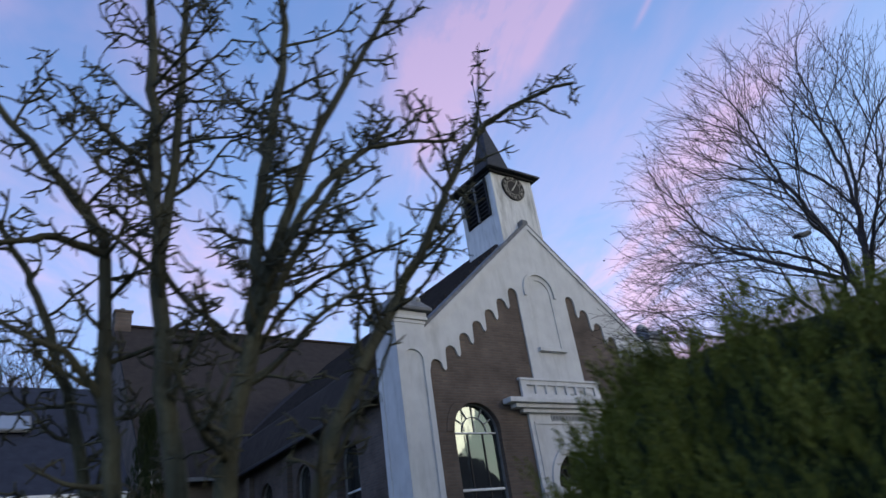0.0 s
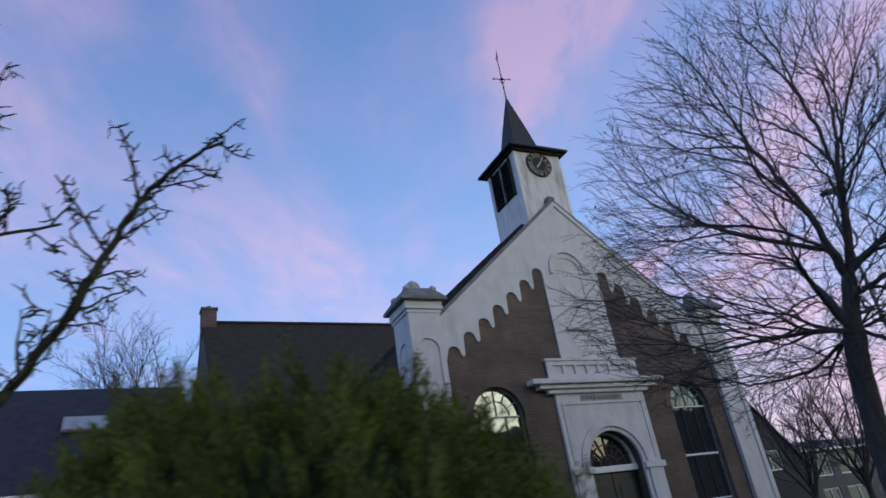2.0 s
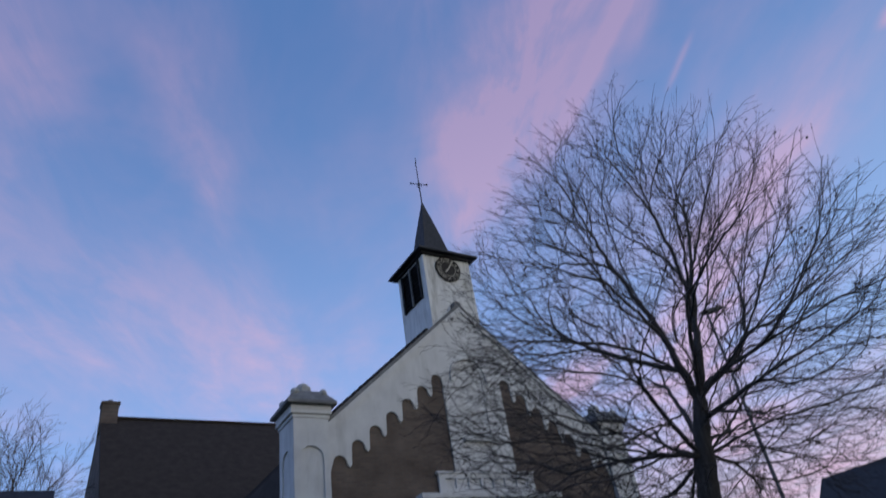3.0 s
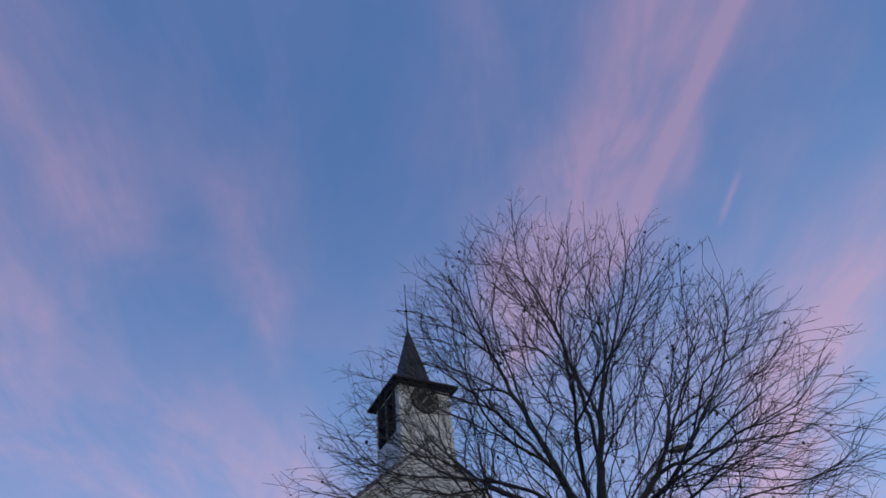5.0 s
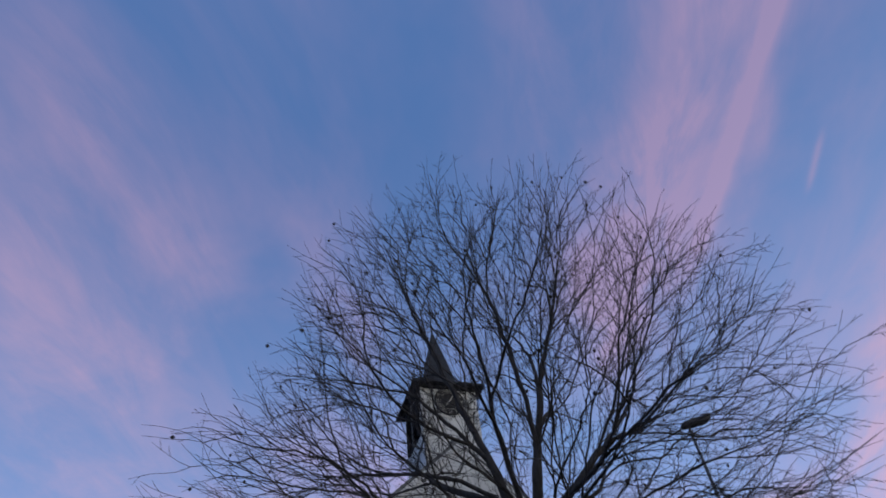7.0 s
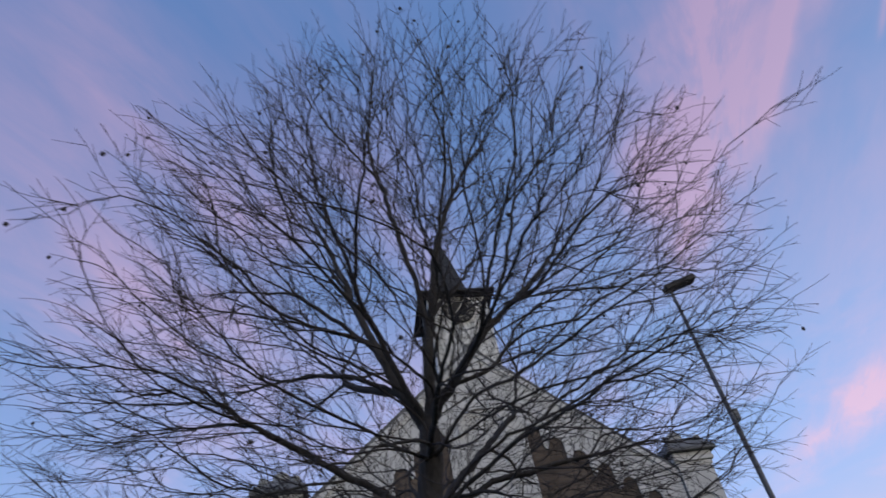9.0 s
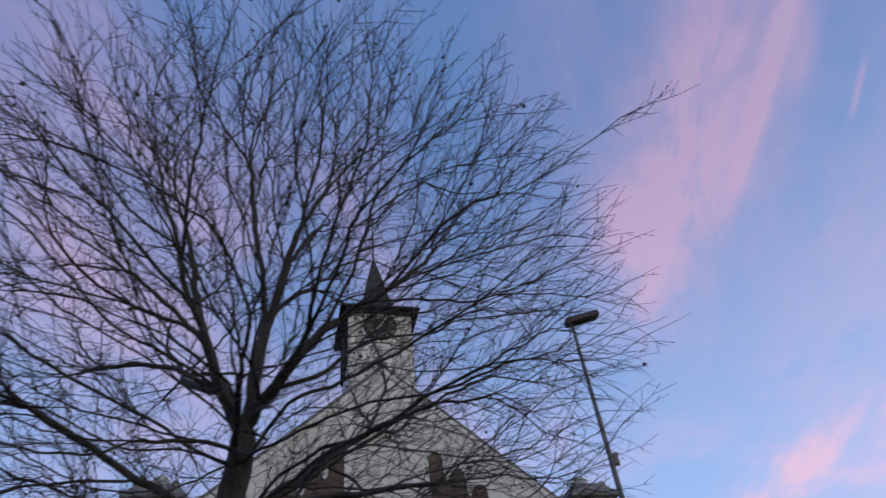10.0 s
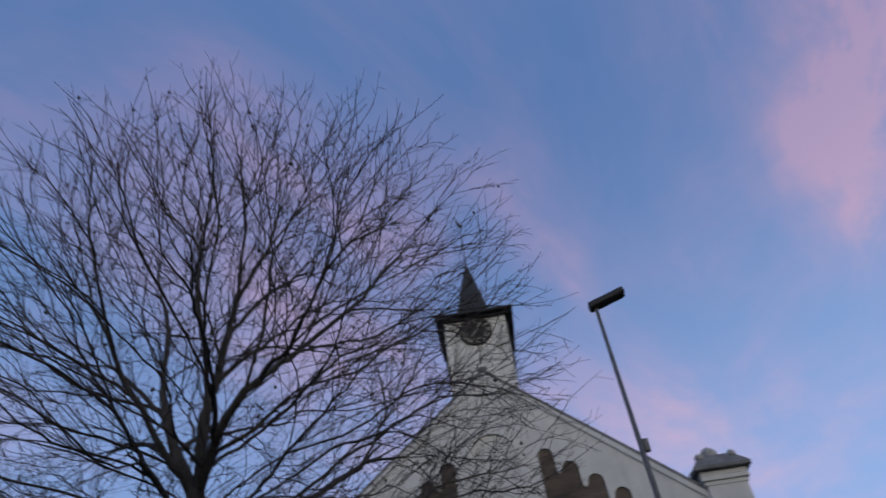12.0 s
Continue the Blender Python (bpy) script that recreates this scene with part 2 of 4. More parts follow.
ROOF_WINDOW = material("skylight_glass", (0.25, 0.28, 0.32), (0.30, 0.33, 0.38), 2.0, 0.15, 0.0)

GLASS = bpy.data.materials.new("window_glass")
GLASS.use_nodes = True
gb = GLASS.node_tree.nodes["Principled BSDF"]
gb.inputs["Base Color"].default_value = (0.02, 0.022, 0.024, 1)
gb.inputs["Roughness"].default_value, gb.inputs["IOR"].default_value = 0.03, 2.5
gb.inputs["Specular Tint"].default_value = (0.86, 1.0, 0.90, 1)
gn = GLASS.node_tree.nodes.new("ShaderNodeTexNoise")
gn.inputs["Scale"].default_value = 2.2
gt = GLASS.node_tree.nodes.new("ShaderNodeTexCoord")
gu = GLASS.node_tree.nodes.new("ShaderNodeBump")
gu.inputs["Strength"].default_value, gu.inputs["Distance"].default_value = 0.08, 0.03
GLASS.node_tree.links.new(gt.outputs["Object"], gn.inputs["Vector"])
GLASS.node_tree.links.new(gn.outputs[0], gu.inputs["Height"])
GLASS.node_tree.links.new(gu.outputs[0], gb.inputs["Normal"])


# window glass again, with the fanlight's warm reflection put into its specular tint
FAN_GLASS = GLASS.copy()
FAN_GLASS.name = "fanlight_glass_warm_reflection"
FAN_GLASS.node_tree.nodes["Principled BSDF"].inputs["Specular Tint"].default_value = (1.0, 0.84, 0.62, 1)
FAN_GLASS.node_tree.nodes["Principled BSDF"].inputs["IOR"].default_value = 3.0

HOUSE_GLASS = GLASS.copy()
HOUSE_GLASS.name = "house_window_glass"
HOUSE_GLASS.node_tree.nodes["Principled BSDF"].inputs["IOR"].default_value = 1.7


# ---------------------------------------------------------------- building blocks
def part(name, bm, mat, parent=None, label="", smooth=False):
    mesh = bpy.data.meshes.new(name)
    bmesh.ops.recalc_face_normals(bm, faces=bm.faces)
    bm.to_mesh(mesh)
    bm.free()
    mesh.materials.append(mat)
    if smooth:
        mesh.polygons.foreach_set("use_smooth", [True] * len(mesh.polygons))
    ob = new(name, mesh)
    if parent:
        ob.parent = parent
    if label:
        ob["label"] = label
    return ob


def thing(name, label, category, at=(0, 0, 0), group="", kind=""):
    ob = new(name)
    ob.empty_display_size = 0.2
    ob.location = at
    return tagged(ob, label, category, group, kind)


def add_box(bm, x0, x1, y0, y1, z0, z1, bevel=0.0):
    made = bmesh.ops.create_cube(bm, size=1.0, matrix=Matrix.LocRotScale(((x0 + x1) / 2, (y0 + y1) / 2, (z0 + z1) / 2), None, (x1 - x0, y1 - y0, z1 - z0)))
    if bevel:
        edges = list({e for vert in made["verts"] for e in vert.link_edges})
        bmesh.ops.bevel(bm, geom=edges, offset=bevel, segments=2, affect="EDGES", profile=0.6)
    return made["verts"]


def box(name, x0, x1, y0, y1, z0, z1, mat, parent=None, label="", bevel=0.012):
    bm = bmesh.new()
    add_box(bm, x0, x1, y0, y1, z0, z1, bevel)
    return part(name, bm, mat, parent, label)


def add_prism(bm, loops, d0, d1, axis="y"):
    """Outline with holes, given in the plane, drawn out from d0 to d1."""
    def place(p, d):
        return (p[0], d, p[1]) if axis == "y" else (d, p[0], p[1])
    flat = [p for loop in loops for p in loop]
    front = [bm.verts.new(place(p, d0)) for p in flat]
    rear = [bm.verts.new(place(p, d1)) for p in flat]
    for tri in tessellate_polygon([[Vector((p[0], p[1], 0)) for p in loop] for loop in loops]):
        if len(set(tri)) == 3:
            try:
                bm.faces.new([front[i] for i in tri])
                bm.faces.new([rear[i] for i in reversed(tri)])
            except ValueError:
                pass
    k = 0
    for loop in loops:
        n = len(loop)
        for i in range(n):
            a, b = k + i, k + (i + 1) % n
            bm.faces.new((front[a], front[b], rear[b], rear[a]))
        k += n


def prism(name, loops, d0, d1, mat, parent=None, label="", axis="y"):
    bm = bmesh.new()
    add_prism(bm, loops, d0, d1, axis)
    return part(name, bm, mat, parent, label)


def arch(cx, half, spring, base, n=14, rise=None):
    """Round-headed opening, from the left foot round to the right foot."""
    rise = rise or half
    pts = [(cx - half, base)]
    pts += [(cx - half * math.cos(math.pi * i / n), spring + rise * math.sin(math.pi * i / n)) for i in range(n + 1)]
    pts.append((cx + half, base))
    return pts


def ring(cx, half, spring, thick, n=16, legs=0.0):
    """A band round an arched head."""
    outer = [(cx - half * math.cos(math.pi * i / n), spring + half * math.sin(math.pi * i / n)) for i in range(n + 1)]
    inner = [(cx - (half - thick) * math.cos(math.pi * i / n), spring + (half - thick) * math.sin(math.pi * i / n)) for i in range(n + 1)]
    if legs:
        outer = [(cx - half, spring - legs)] + outer + [(cx + half, spring - legs)]
        inner = [(cx - half + thick, spring - legs)] + inner + [(cx + half - thick, spring - legs)]
    return outer + inner[::-1]


def tube(verts, faces, pts, radii, sides):
    """Adds a tapered tube along pts to plain vertex and face lists."""
    base = len(verts)
    prev = None
    for i, p in enumerate(pts):
        d = (pts[min(i + 1, len(pts) - 1)] - pts[max(i - 1, 0)])
        d = d.normalized() if d.length > 1e-9 else Vector((0, 0, 1))
        ref = prev if prev is not None else (Vector((1, 0, 0)) if abs(d.x) < 0.8 else Vector((0, 1, 0)))
        a = (ref - d * ref.dot(d)).normalized()
        prev = a
        b = d.cross(a)
        for k in range(sides):
            t = 2 * math.pi * k / sides
            verts.append(p + (a * math.cos(t) + b * math.sin(t)) * radii[i])
    for i in range(len(pts) - 1):
        for k in range(sides):
            k2 = (k + 1) % sides
            faces.append((base + i * sides + k, base + i * sides + k2, base + (i + 1) * sides + k2, base + (i + 1) * sides + k))
    faces.append(tuple(base + (len(pts) - 1) * sides + k for k in range(sides)))


def from_lists(name, verts, faces, mat, parent, label="", smooth=True):
    mesh = bpy.data.meshes.new(name)
    mesh.from_pydata([tuple(p) for p in verts], [], faces)
    mesh.materials.append(mat)
    if smooth:
        mesh.polygons.foreach_set("use_smooth", [True] * len(mesh.polygons))
    ob = new(name, mesh)
    ob.parent = parent
    if label:
        ob["label"] = label
    return ob


# ---------------------------------------------------------------- ground
bm = bmesh.new()
bmesh.ops.create_grid(bm, x_segments=60, y_segments=60, size=400)
for vert in bm.verts:
    vert.co.z = noise.noise(vert.co * 0.01) * 0.02
tagged(part("ground", bm, GRASS), "rough winter grass running to the horizon", "ground", kind="structure")
tagged(box("pavement", -60, 60, -15.0, -10.9, -0.2, 0.06, PAVING, bevel=0.02), "grey concrete footpath past the church", "pavement", kind="structure")
tagged(box("road", -60, 60, -22.0, -15.0, -0.2, 0.03, ASPHALT, bevel=0.0), "dark asphalt village street", "road", kind="structure")

# ---------------------------------------------------------------- church
church = thing("church", "white-plastered and brown-brick village church with a small clock tower", "church")
APEX, RAKE, HALF = 9.62, 0.872, 3.72


def rake_z(x, lift=0.0):
    return APEX + lift - RAKE * abs(x)


WIN_X, WIN_H, WIN_SPRING, WIN_BASE = 2.64, 0.60, 4.22, 1.35
loops = [[(-HALF, 0.0), (HALF, 0.0), (HALF, rake_z(HALF)), (0.0, APEX), (-HALF, rake_z(HALF))]]
for sx in (-1, 1):
    loops.append(arch(sx * WIN_X, WIN_H, WIN_SPRING, WIN_BASE))
loops.append(arch(0.0, 0.75, 3.05, 0.32, 18))
front_wall = prism("front_wall", loops, 0.04, 0.38, BRICK, church, "brown brick front wall")

# white plaster over the gable, ending in a stair of round-headed fingers of brick
PITCH, COLUMN, DROP = 0.42, 0.30, 0.325


def finger_edge(side):
    pts = [(side * 0.82, 5.40), (side * 0.82, 7.35)]
    for i in range(7):
        c, top = 0.965 + PITCH * i, 7.66 - DROP * i
        a, b, r = c - COLUMN / 2, c + COLUMN / 2, COLUMN / 2
        for k in range(9):
            t = math.pi * k / 8
            pts.append((side * (c - r * math.cos(t)), top - r + r * math.sin(t)))
        low = top - 0.56
        if i < 6:
            pts.append((side * (b + 0.015), low + 0.05))
            pts.append((side * (b + (PITCH - COLUMN) / 2), low))
            pts.append((side * (b + PITCH - COLUMN - 0.01), low + 0.05))
    pts.append((side * (HALF - 0.02), 5.30))
    return pts


outline = finger_edge(-1)[::-1]
outline = [(-HALF + 0.004, 5.30), *[p for p in outline[1:]], *finger_edge(1)[:-1], (HALF - 0.004, 5.30), (HALF - 0.004, rake_z(HALF) - 0.01), (0.0, APEX - 0.01), (-HALF + 0.004, rake_z(HALF) - 0.01)]
niche = arch(-0.06, 0.36, 7.62, 6.18)
gable_plaster = prism("gable_plaster", [outline, niche], 0.0, 0.037, PLASTER, church, "stained white plaster")
prism("niche_back", [arch(-0.06, 0.359, 7.62, 6.18)], 0.026, 0.036, PLASTER, church)
prism("niche_hood", [ring(-0.06, 0.53, 7.66, 0.075, legs=0.14)], -0.05, -0.002, PLASTER, church, "moulded plaster hood")
box("niche_sill", -0.50, 0.38, -0.09, -0.002, 6.08, 6.17, PLASTER, church)

# coping along both slopes
for sx in (-1, 1):
    prism("coping", [[(0.0, APEX - 0.02), (sx * 3.80, rake_z(3.80) - 0.02), (sx * 3.80, rake_z(3.80) + 0.07), (0.0, APEX + 0.08)]], -0.012, 0.42, COPING, church, "grey stone coping")
    prism("verge_moulding", [[(0.0, APEX - 0.16), (sx * 3.72, rake_z(3.72) - 0.16), (sx * 3.72, rake_z(3.72) - 0.03), (0.0, APEX - 0.03)]], -0.035, -0.003, PLASTER, church)

box("apex_stone", -0.10, 0.10, -0.005, 0.24, APEX - 0.05, APEX + 0.15, COPING, church, "small grey apex stone", bevel=0.03)

# white portal round the door
portal = [[(-1.22, 0.0), (1.22, 0.0), (1.22, 4.61), (-1.22, 4.61)], arch(0.0, 0.71, 3.05, 0.30, 18)]
prism("portal", portal, -0.03, 0.037, PLASTER, church, "white plastered door surround")
box("portal_cornice_lower", -1.42, 1.36, -0.10, 0.03, 4.60, 4.69, PLASTER, church)
box("portal_cornice_middle", -1.66, 1.60, -0.17, 0.03, 4.695, 4.785, PLASTER, church)
box("portal_cornice_top", -1.86, 1.78, -0.25, 0.03, 4.79, 4.90, PLASTER, church, "projecting white cornice")
panel_holes = [[(x, 5.04), (x + 0.26, 5.04), (x + 0.26, 5.25), (x, 5.25)] for x in (-1.13, -0.81, -0.49, -0.17, 0.15, 0.47, 0.79)]
prism("blocking_course", [[(-1.29, 4.90), (1.23, 4.90), (1.23, 5.35), (-1.29, 5.35)], *panel_holes], -0.04, 0.012, PLASTER, church, "white parapet with sunk panels")
box("blocking_core", -1.28, 1.22, 0.011, 0.037, 4.90, 5.345, PLASTER, church)
box("blocking_cap", -1.33, 1.27, -0.07, 0.03, 5.345, 5.40, PLASTER, church)
prism("archivolt", [ring(0.0, 0.93, 3.05, 0.13)], -0.075, -0.032, PLASTER, church)
for sx in (-1, 1):
    box("impost", sx * 0.98 - 0.28, sx * 0.98 + 0.28, -0.11, -0.032, 2.90, 3.03, PLASTER, church)
    box("portal_pilaster", sx * 0.98 - 0.19, sx * 0.98 + 0.19, -0.08, -0.032, 0.0, 2.90, PLASTER, church)
prism("portal_frame_line", [[(-1.12, 3.1), (-1.12, 4.42), (1.12, 4.42), (1.12, 3.1), (1.07, 3.1), (1.07, 4.36), (-1.07, 4.36), (-1.07, 3.1)]], -0.055, -0.032, PLASTER, church)
bm = bmesh.new()
for k in range(3):
    add_box(bm, -1.6 + 0.15 * k, 1.6 - 0.15 * k, -1.25 + 0.32 * k, 0.0, 0.1 * k, 0.1 * k + 0.1, 0.01)
part("door_steps", bm, STONE, church, "worn stone steps")

plate = box("inscription_plate", -0.58, 0.58, -0.048, -0.032, 4.42, 4.575, STONE, church, "grey weathered inscription plate", bevel=0.004)
for k in range(11):
    box("inscription_bar", -0.53 + k * 0.098, -0.47 + k * 0.098, -0.054, -0.0485, 4.455, 4.535, COPING, plate, bevel=0)

# door leaves and the fanlight above them
door = new("door")
door.parent = church
for sx in (-1, 1):
    leaf = box("door_leaf", min(sx * 0.006, sx * 0.70), max(sx * 0.006, sx * 0.70), 0.27, 0.33, 0.32, 2.90, DOOR_GREEN, door, "dark painted panelled door leaf")
    for z0, z1 in ((0.55, 1.35), (1.5, 2.7)):
        box("door_panel", sx * 0.36 - 0.22, sx * 0.36 + 0.22, 0.255, 0.272, z0, z1, DOOR_GREEN, door)
box("door_transom", -0.72, 0.72, 0.20, 0.34, 2.92, 3.05, WHITE_PAINT, door, "white transom")
fanlight = prism("fanlight", [arch(0.0, 0.70, 3.06, 3.05, 18)], 0.29, 0.305, FAN_GLASS, church, "half-round fanlight glass")
prism("fanlight_frame", [ring(0.0, 0.715, 3.05, 0.05)], 0.235, 0.288, WHITE_PAINT, fanlight)
for r in (0.24, 0.47):
    prism("fanlight_ring", [ring(0.0, r, 3.05, 0.024)], 0.26, 0.287, IRON, fanlight)
for k in range(1, 8):
    a = math.pi * k / 8
    bm = bmesh.new()
    add_box(bm, 0.22, 0.69, -0.012, 0.012, -0.011, 0.011)
    bm.transform(Matrix.Translation((0, 0.272, 3.05)) @ Matrix.Rotation(-a, 4, "Y"))
    part("fanlight_bar", bm, IRON, fanlight)


def church_window(cx):
    win = prism("arched_window", [arch(cx, WIN_H - 0.01, WIN_SPRING, WIN_BASE + 0.01, 16)], 0.19, 0.205, GLASS, church, "tall round-headed church window glass")
    prism("window_frame", [ring(cx, WIN_H - 0.002, WIN_SPRING, 0.032, 16, WIN_SPRING - WIN_BASE - 0.01)], 0.14, 0.188, COPING, win, "grey slim window frame")
    for z, h in ((WIN_SPRING - 0.02, 0.03), (3.08, 0.05), (2.1, 0.03)):
        box("transom_bar", cx - WIN_H + 0.055, cx + WIN_H - 0.055, 0.15, 0.186, z, z + h, WHITE_PAINT, win)
    for dx_ in (-0.2, 0.2):
        box("mullion", cx + dx_ - 0.009, cx + dx_ + 0.009, 0.165, 0.187, WIN_BASE + 0.02, WIN_SPRING - 0.021, IRON, win, bevel=0)
    prism("tracery_ring", [ring(cx, 0.32, WIN_SPRING + 0.02, 0.016)], 0.166, 0.187, STONE, win)
    for k in range(1, 6):
        a = math.pi * k / 6
        bm_ = bmesh.new()
        add_box(bm_, 0.31 if k != 3 else 0.0, 0.55, -0.01, 0.01, -0.01, 0.01)
        bm_.transform(Matrix.Translation((cx, 0.178, WIN_SPRING + 0.02)) @ Matrix.Rotation(-a, 4, "Y"))
        part("tracery_bar", bm_, STONE, win)
    box("window_sill", cx - WIN_H - 0.08, cx + WIN_H + 0.08, -0.08, 0.16, WIN_BASE - 0.12, WIN_BASE, STONE, win, "stone sill")
    prism("brick_arch", [ring(cx, WIN_H + 0.19, WIN_SPRING, 0.185, 20)], 0.022, 0.036, BRICK, win)


for sx in (-1, 1):
    church_window(sx * WIN_X)


# corner piers with moulded caps and lumpy stone ornaments
def pier(sx):
    cx, cy = sx * 4.09, 0.36
    hx, hy = 0.365, 0.42
    body = new("corner_pier")
    body.parent = church
    body.location = (cx, cy, 0)
    bm_ = bmesh.new()
    add_box(bm_, -hx + 0.03, hx - 0.03, -hy + 0.03, hy, 0.0, 6.42)
    part("pier_core", bm_, PLASTER, body, "white plastered pier")
    prism("pier_front", [[(-hx, 0.0), (hx, 0.0), (hx, 6.42), (-hx, 6.42)], arch(0.0, hx - 0.12, 5.62, 0.5)], -hy - 0.012, -hy + 0.029, PLASTER, body)
    prism("pier_side", [[(-hy + 0.03, 0.0), (hy, 0.0), (hy, 6.42), (-hy + 0.03, 6.42)], arch(0.02, hy - 0.16, 5.62, 0.5)], sx * (hx - 0.031), sx * (hx + 0.004), PLASTER, body, axis="x")
    bm_ = bmesh.new()
    for z0, z1, g in ((6.42, 6.50, 0.03), (6.50, 6.58, 0.07), (6.58, 6.68, 0.06)):
        add_box(bm_, -hx - g, hx + g, -hy - g, hy + g, z0, z1, 0.015)
    part("necking", bm_, PLASTER, body)
    bm_ = bmesh.new()
    add_box(bm_, -hx - 0.16, hx + 0.16, -hy - 0.16, hy + 0.16, 6.685, 6.755, 0.015)
    vs = add_box(bm_, -hx - 0.155, hx + 0.155, -hy - 0.155, hy + 0.155, 6.755, 7.03)
    for v_ in vs:
        if v_.co.z > 6.9:
            v_.co.x *= 0.60
            v_.co.y *= 0.60
    part("cap_slab", bm_, COPING, body, "weathered dark grey stone cap")
    for px, py, size, foot in ((0.0, 0.0, 0.165, 6.99), (-0.30, -0.36, 0.085, 6.90), (0.30, -0.36, 0.085, 6.90), (-0.30, 0.36, 0.085, 6.90), (0.30, 0.36, 0.085, 6.90), (-0.15, -0.05, 0.07, 6.97), (0.13, 0.08, 0.07, 6.97)):
        bm_ = bmesh.new()
        profile = [(0.75, 0.0), (0.75, 0.55), (1.0, 0.7), (1.05, 1.35), (0.75, 1.75), (0.12, 2.15)]
        loops_ = [[bm_.verts.new((px + size * r_ * math.cos(math.pi / 4 * (k + 0.5)), py + size * r_ * math.sin(math.pi / 4 * (k + 0.5)), foot + size * h_)) for k in range(8)] for r_, h_ in profile]
        for lo, hi in zip(loops_, loops_[1:]):
            for k in range(8):
                bm_.faces.new((lo[k], lo[(k + 1) % 8], hi[(k + 1) % 8], hi[k]))
        bm_.faces.new(loops_[-1])
        part("cap_pinnacle", bm_, STONE_PALE, body, "small worn stone pinnacle")


for sx in (-1, 1):
    pier(sx)

# nave behind the front
SIDE_WINDOWS = (3.9, 6.6, 9.3)
for sx in (-1, 1):
    holes = [arch(y, 0.48, 4.45, 2.2) for y in SIDE_WINDOWS]
    a, b = sorted((sx * 3.35, sx * 3.62))
    prism("side_wall", [[(0.38, 0.0), (12.6, 0.0), (12.6, 5.75), (0.38, 5.75)], *holes], a, b, BRICK_SIDE, church, "dark brick nave wall", axis="x")
    for y in SIDE_WINDOWS:
        win = prism("side_window", [arch(y, 0.47, 4.45, 2.21)], sx * 3.44, sx * 3.46, GLASS, church, axis="x")
        prism("side_window_frame", [ring(y, 0.478, 4.45, 0.045, 14, 2.23)], sx * 3.47, sx * 3.53, COPING, win, "grey arched frame", axis="x")
        box("side_window_bar", min(sx * 3.47, sx * 3.5), max(sx * 3.47, sx * 3.5), y - 0.42, y + 0.42, 3.75, 3.80, WHITE_PAINT, win)
    for y in (1.5, 4.5, 7.5, 10.5):
        box("buttress", min(sx * 3.625, sx * 3.78), max(sx * 3.625, sx * 3.78), y - 0.18, y + 0.18, 0.0, 5.3, BRICK_SIDE, church)
    prism("nave_roof", [[(0.0, 9.50), (sx * 3.30, 6.58), (sx * 3.84, 5.46), (sx * 3.92, 5.52), (sx * 3.42, 6.70), (0.0, 9.70)]], 0.425, 20.0, TILE, church, "dark tiled nave roof")
    bm = bmesh.new()
    add_box(bm, sx * 3.93 - 0.06, sx * 3.93 + 0.06, 0.9, 12.3, 5.40, 5.51, 0.02)
    part("gutter", bm, IRON, church, "dark gutter")

# ribs of tiles, seen edge-on along the verge
bm = bmesh.new()
for sx in (-1, 1):
    for k in range(19):
        x = 0.1 + k * 0.172
        z = 9.715 - 0.878 * x
        add_box(bm, sx * x - 0.03, sx * x + 0.06, 0.40, 12.0, z - 0.03, z + 0.075)
tagged(part("tile_course", bm, TILE, church, "courses of roof tiles"), kind="stuff")

# tower
tower = new("clock_tower")
tower.parent = church
TC, TH = 0.90, 0.715
bm = bmesh.new()
vs = add_box(bm, -TH, TH, TC - TH, TC + TH, 7.6, 11.25)
for v_ in vs:
    if v_.co.z < 9:
        v_.co.x *= 1.03
part("tower_body", bm, TOWER_PAINT, tower, "white boarded tower walls")
bm = bmesh.new()
for k in range(10):
    x = -TH + (k + 0.5) * 2 * TH / 10
    add_box(bm, x - 0.003, x + 0.003, TC - TH - 0.004, TC - TH, 9.2, 11.2)
part("board_joint", bm, TOWER_PAINT, tower)
for sx in (-1, 1):
    for sy in (-1, 1):
        box("corner_board", sx * (TH - 0.03) - 0.045, sx * (TH - 0.03) + 0.045, TC + sy * (TH - 0.03) - 0.045, TC + sy * (TH - 0.03) + 0.045, 8.4, 11.24, TOWER_PAINT, tower)
for sx in (-1, 1):
    opening = box("louvre_opening", min(sx * (TH + 0.002), sx * (TH + 0.012)), max(sx * (TH + 0.002), sx * (TH + 0.012)), TC - 0.47, TC + 0.47, 10.02, 11.16, DARK_WOOD, tower, "dark belfry opening", bevel=0.0)
    for k in range(9):
        bm = bmesh.new()
        add_box(bm, -0.006, 0.006, -0.44, 0.44, -0.07, 0.07)
        bm.transform(Matrix.Translation((sx * (TH + 0.03), TC, 10.11 + k * 0.122)) @ Matrix.Rotation(-sx * 0.6, 4, "Y"))
        part("louvre_slat", bm, DARK_WOOD, opening)
    for y, mat in ((TC - 0.47, DARK_WOOD), (TC, COPING), (TC + 0.47, DARK_WOOD)):
        box("louvre_post", min(sx * (TH + 0.013), sx * (TH + 0.075)), max(sx * (TH + 0.013), sx * (TH + 0.075)), y - 0.03, y + 0.03, 10.0, 11.17, mat, opening)
bm = bmesh.new()
add_box(bm, -0.80, 0.80, TC - 0.80, TC + 0.80, 11.22, 11.29, 0.01)
part("eaves_soffit", bm, DARK_WOOD, tower, "dark eaves boards")


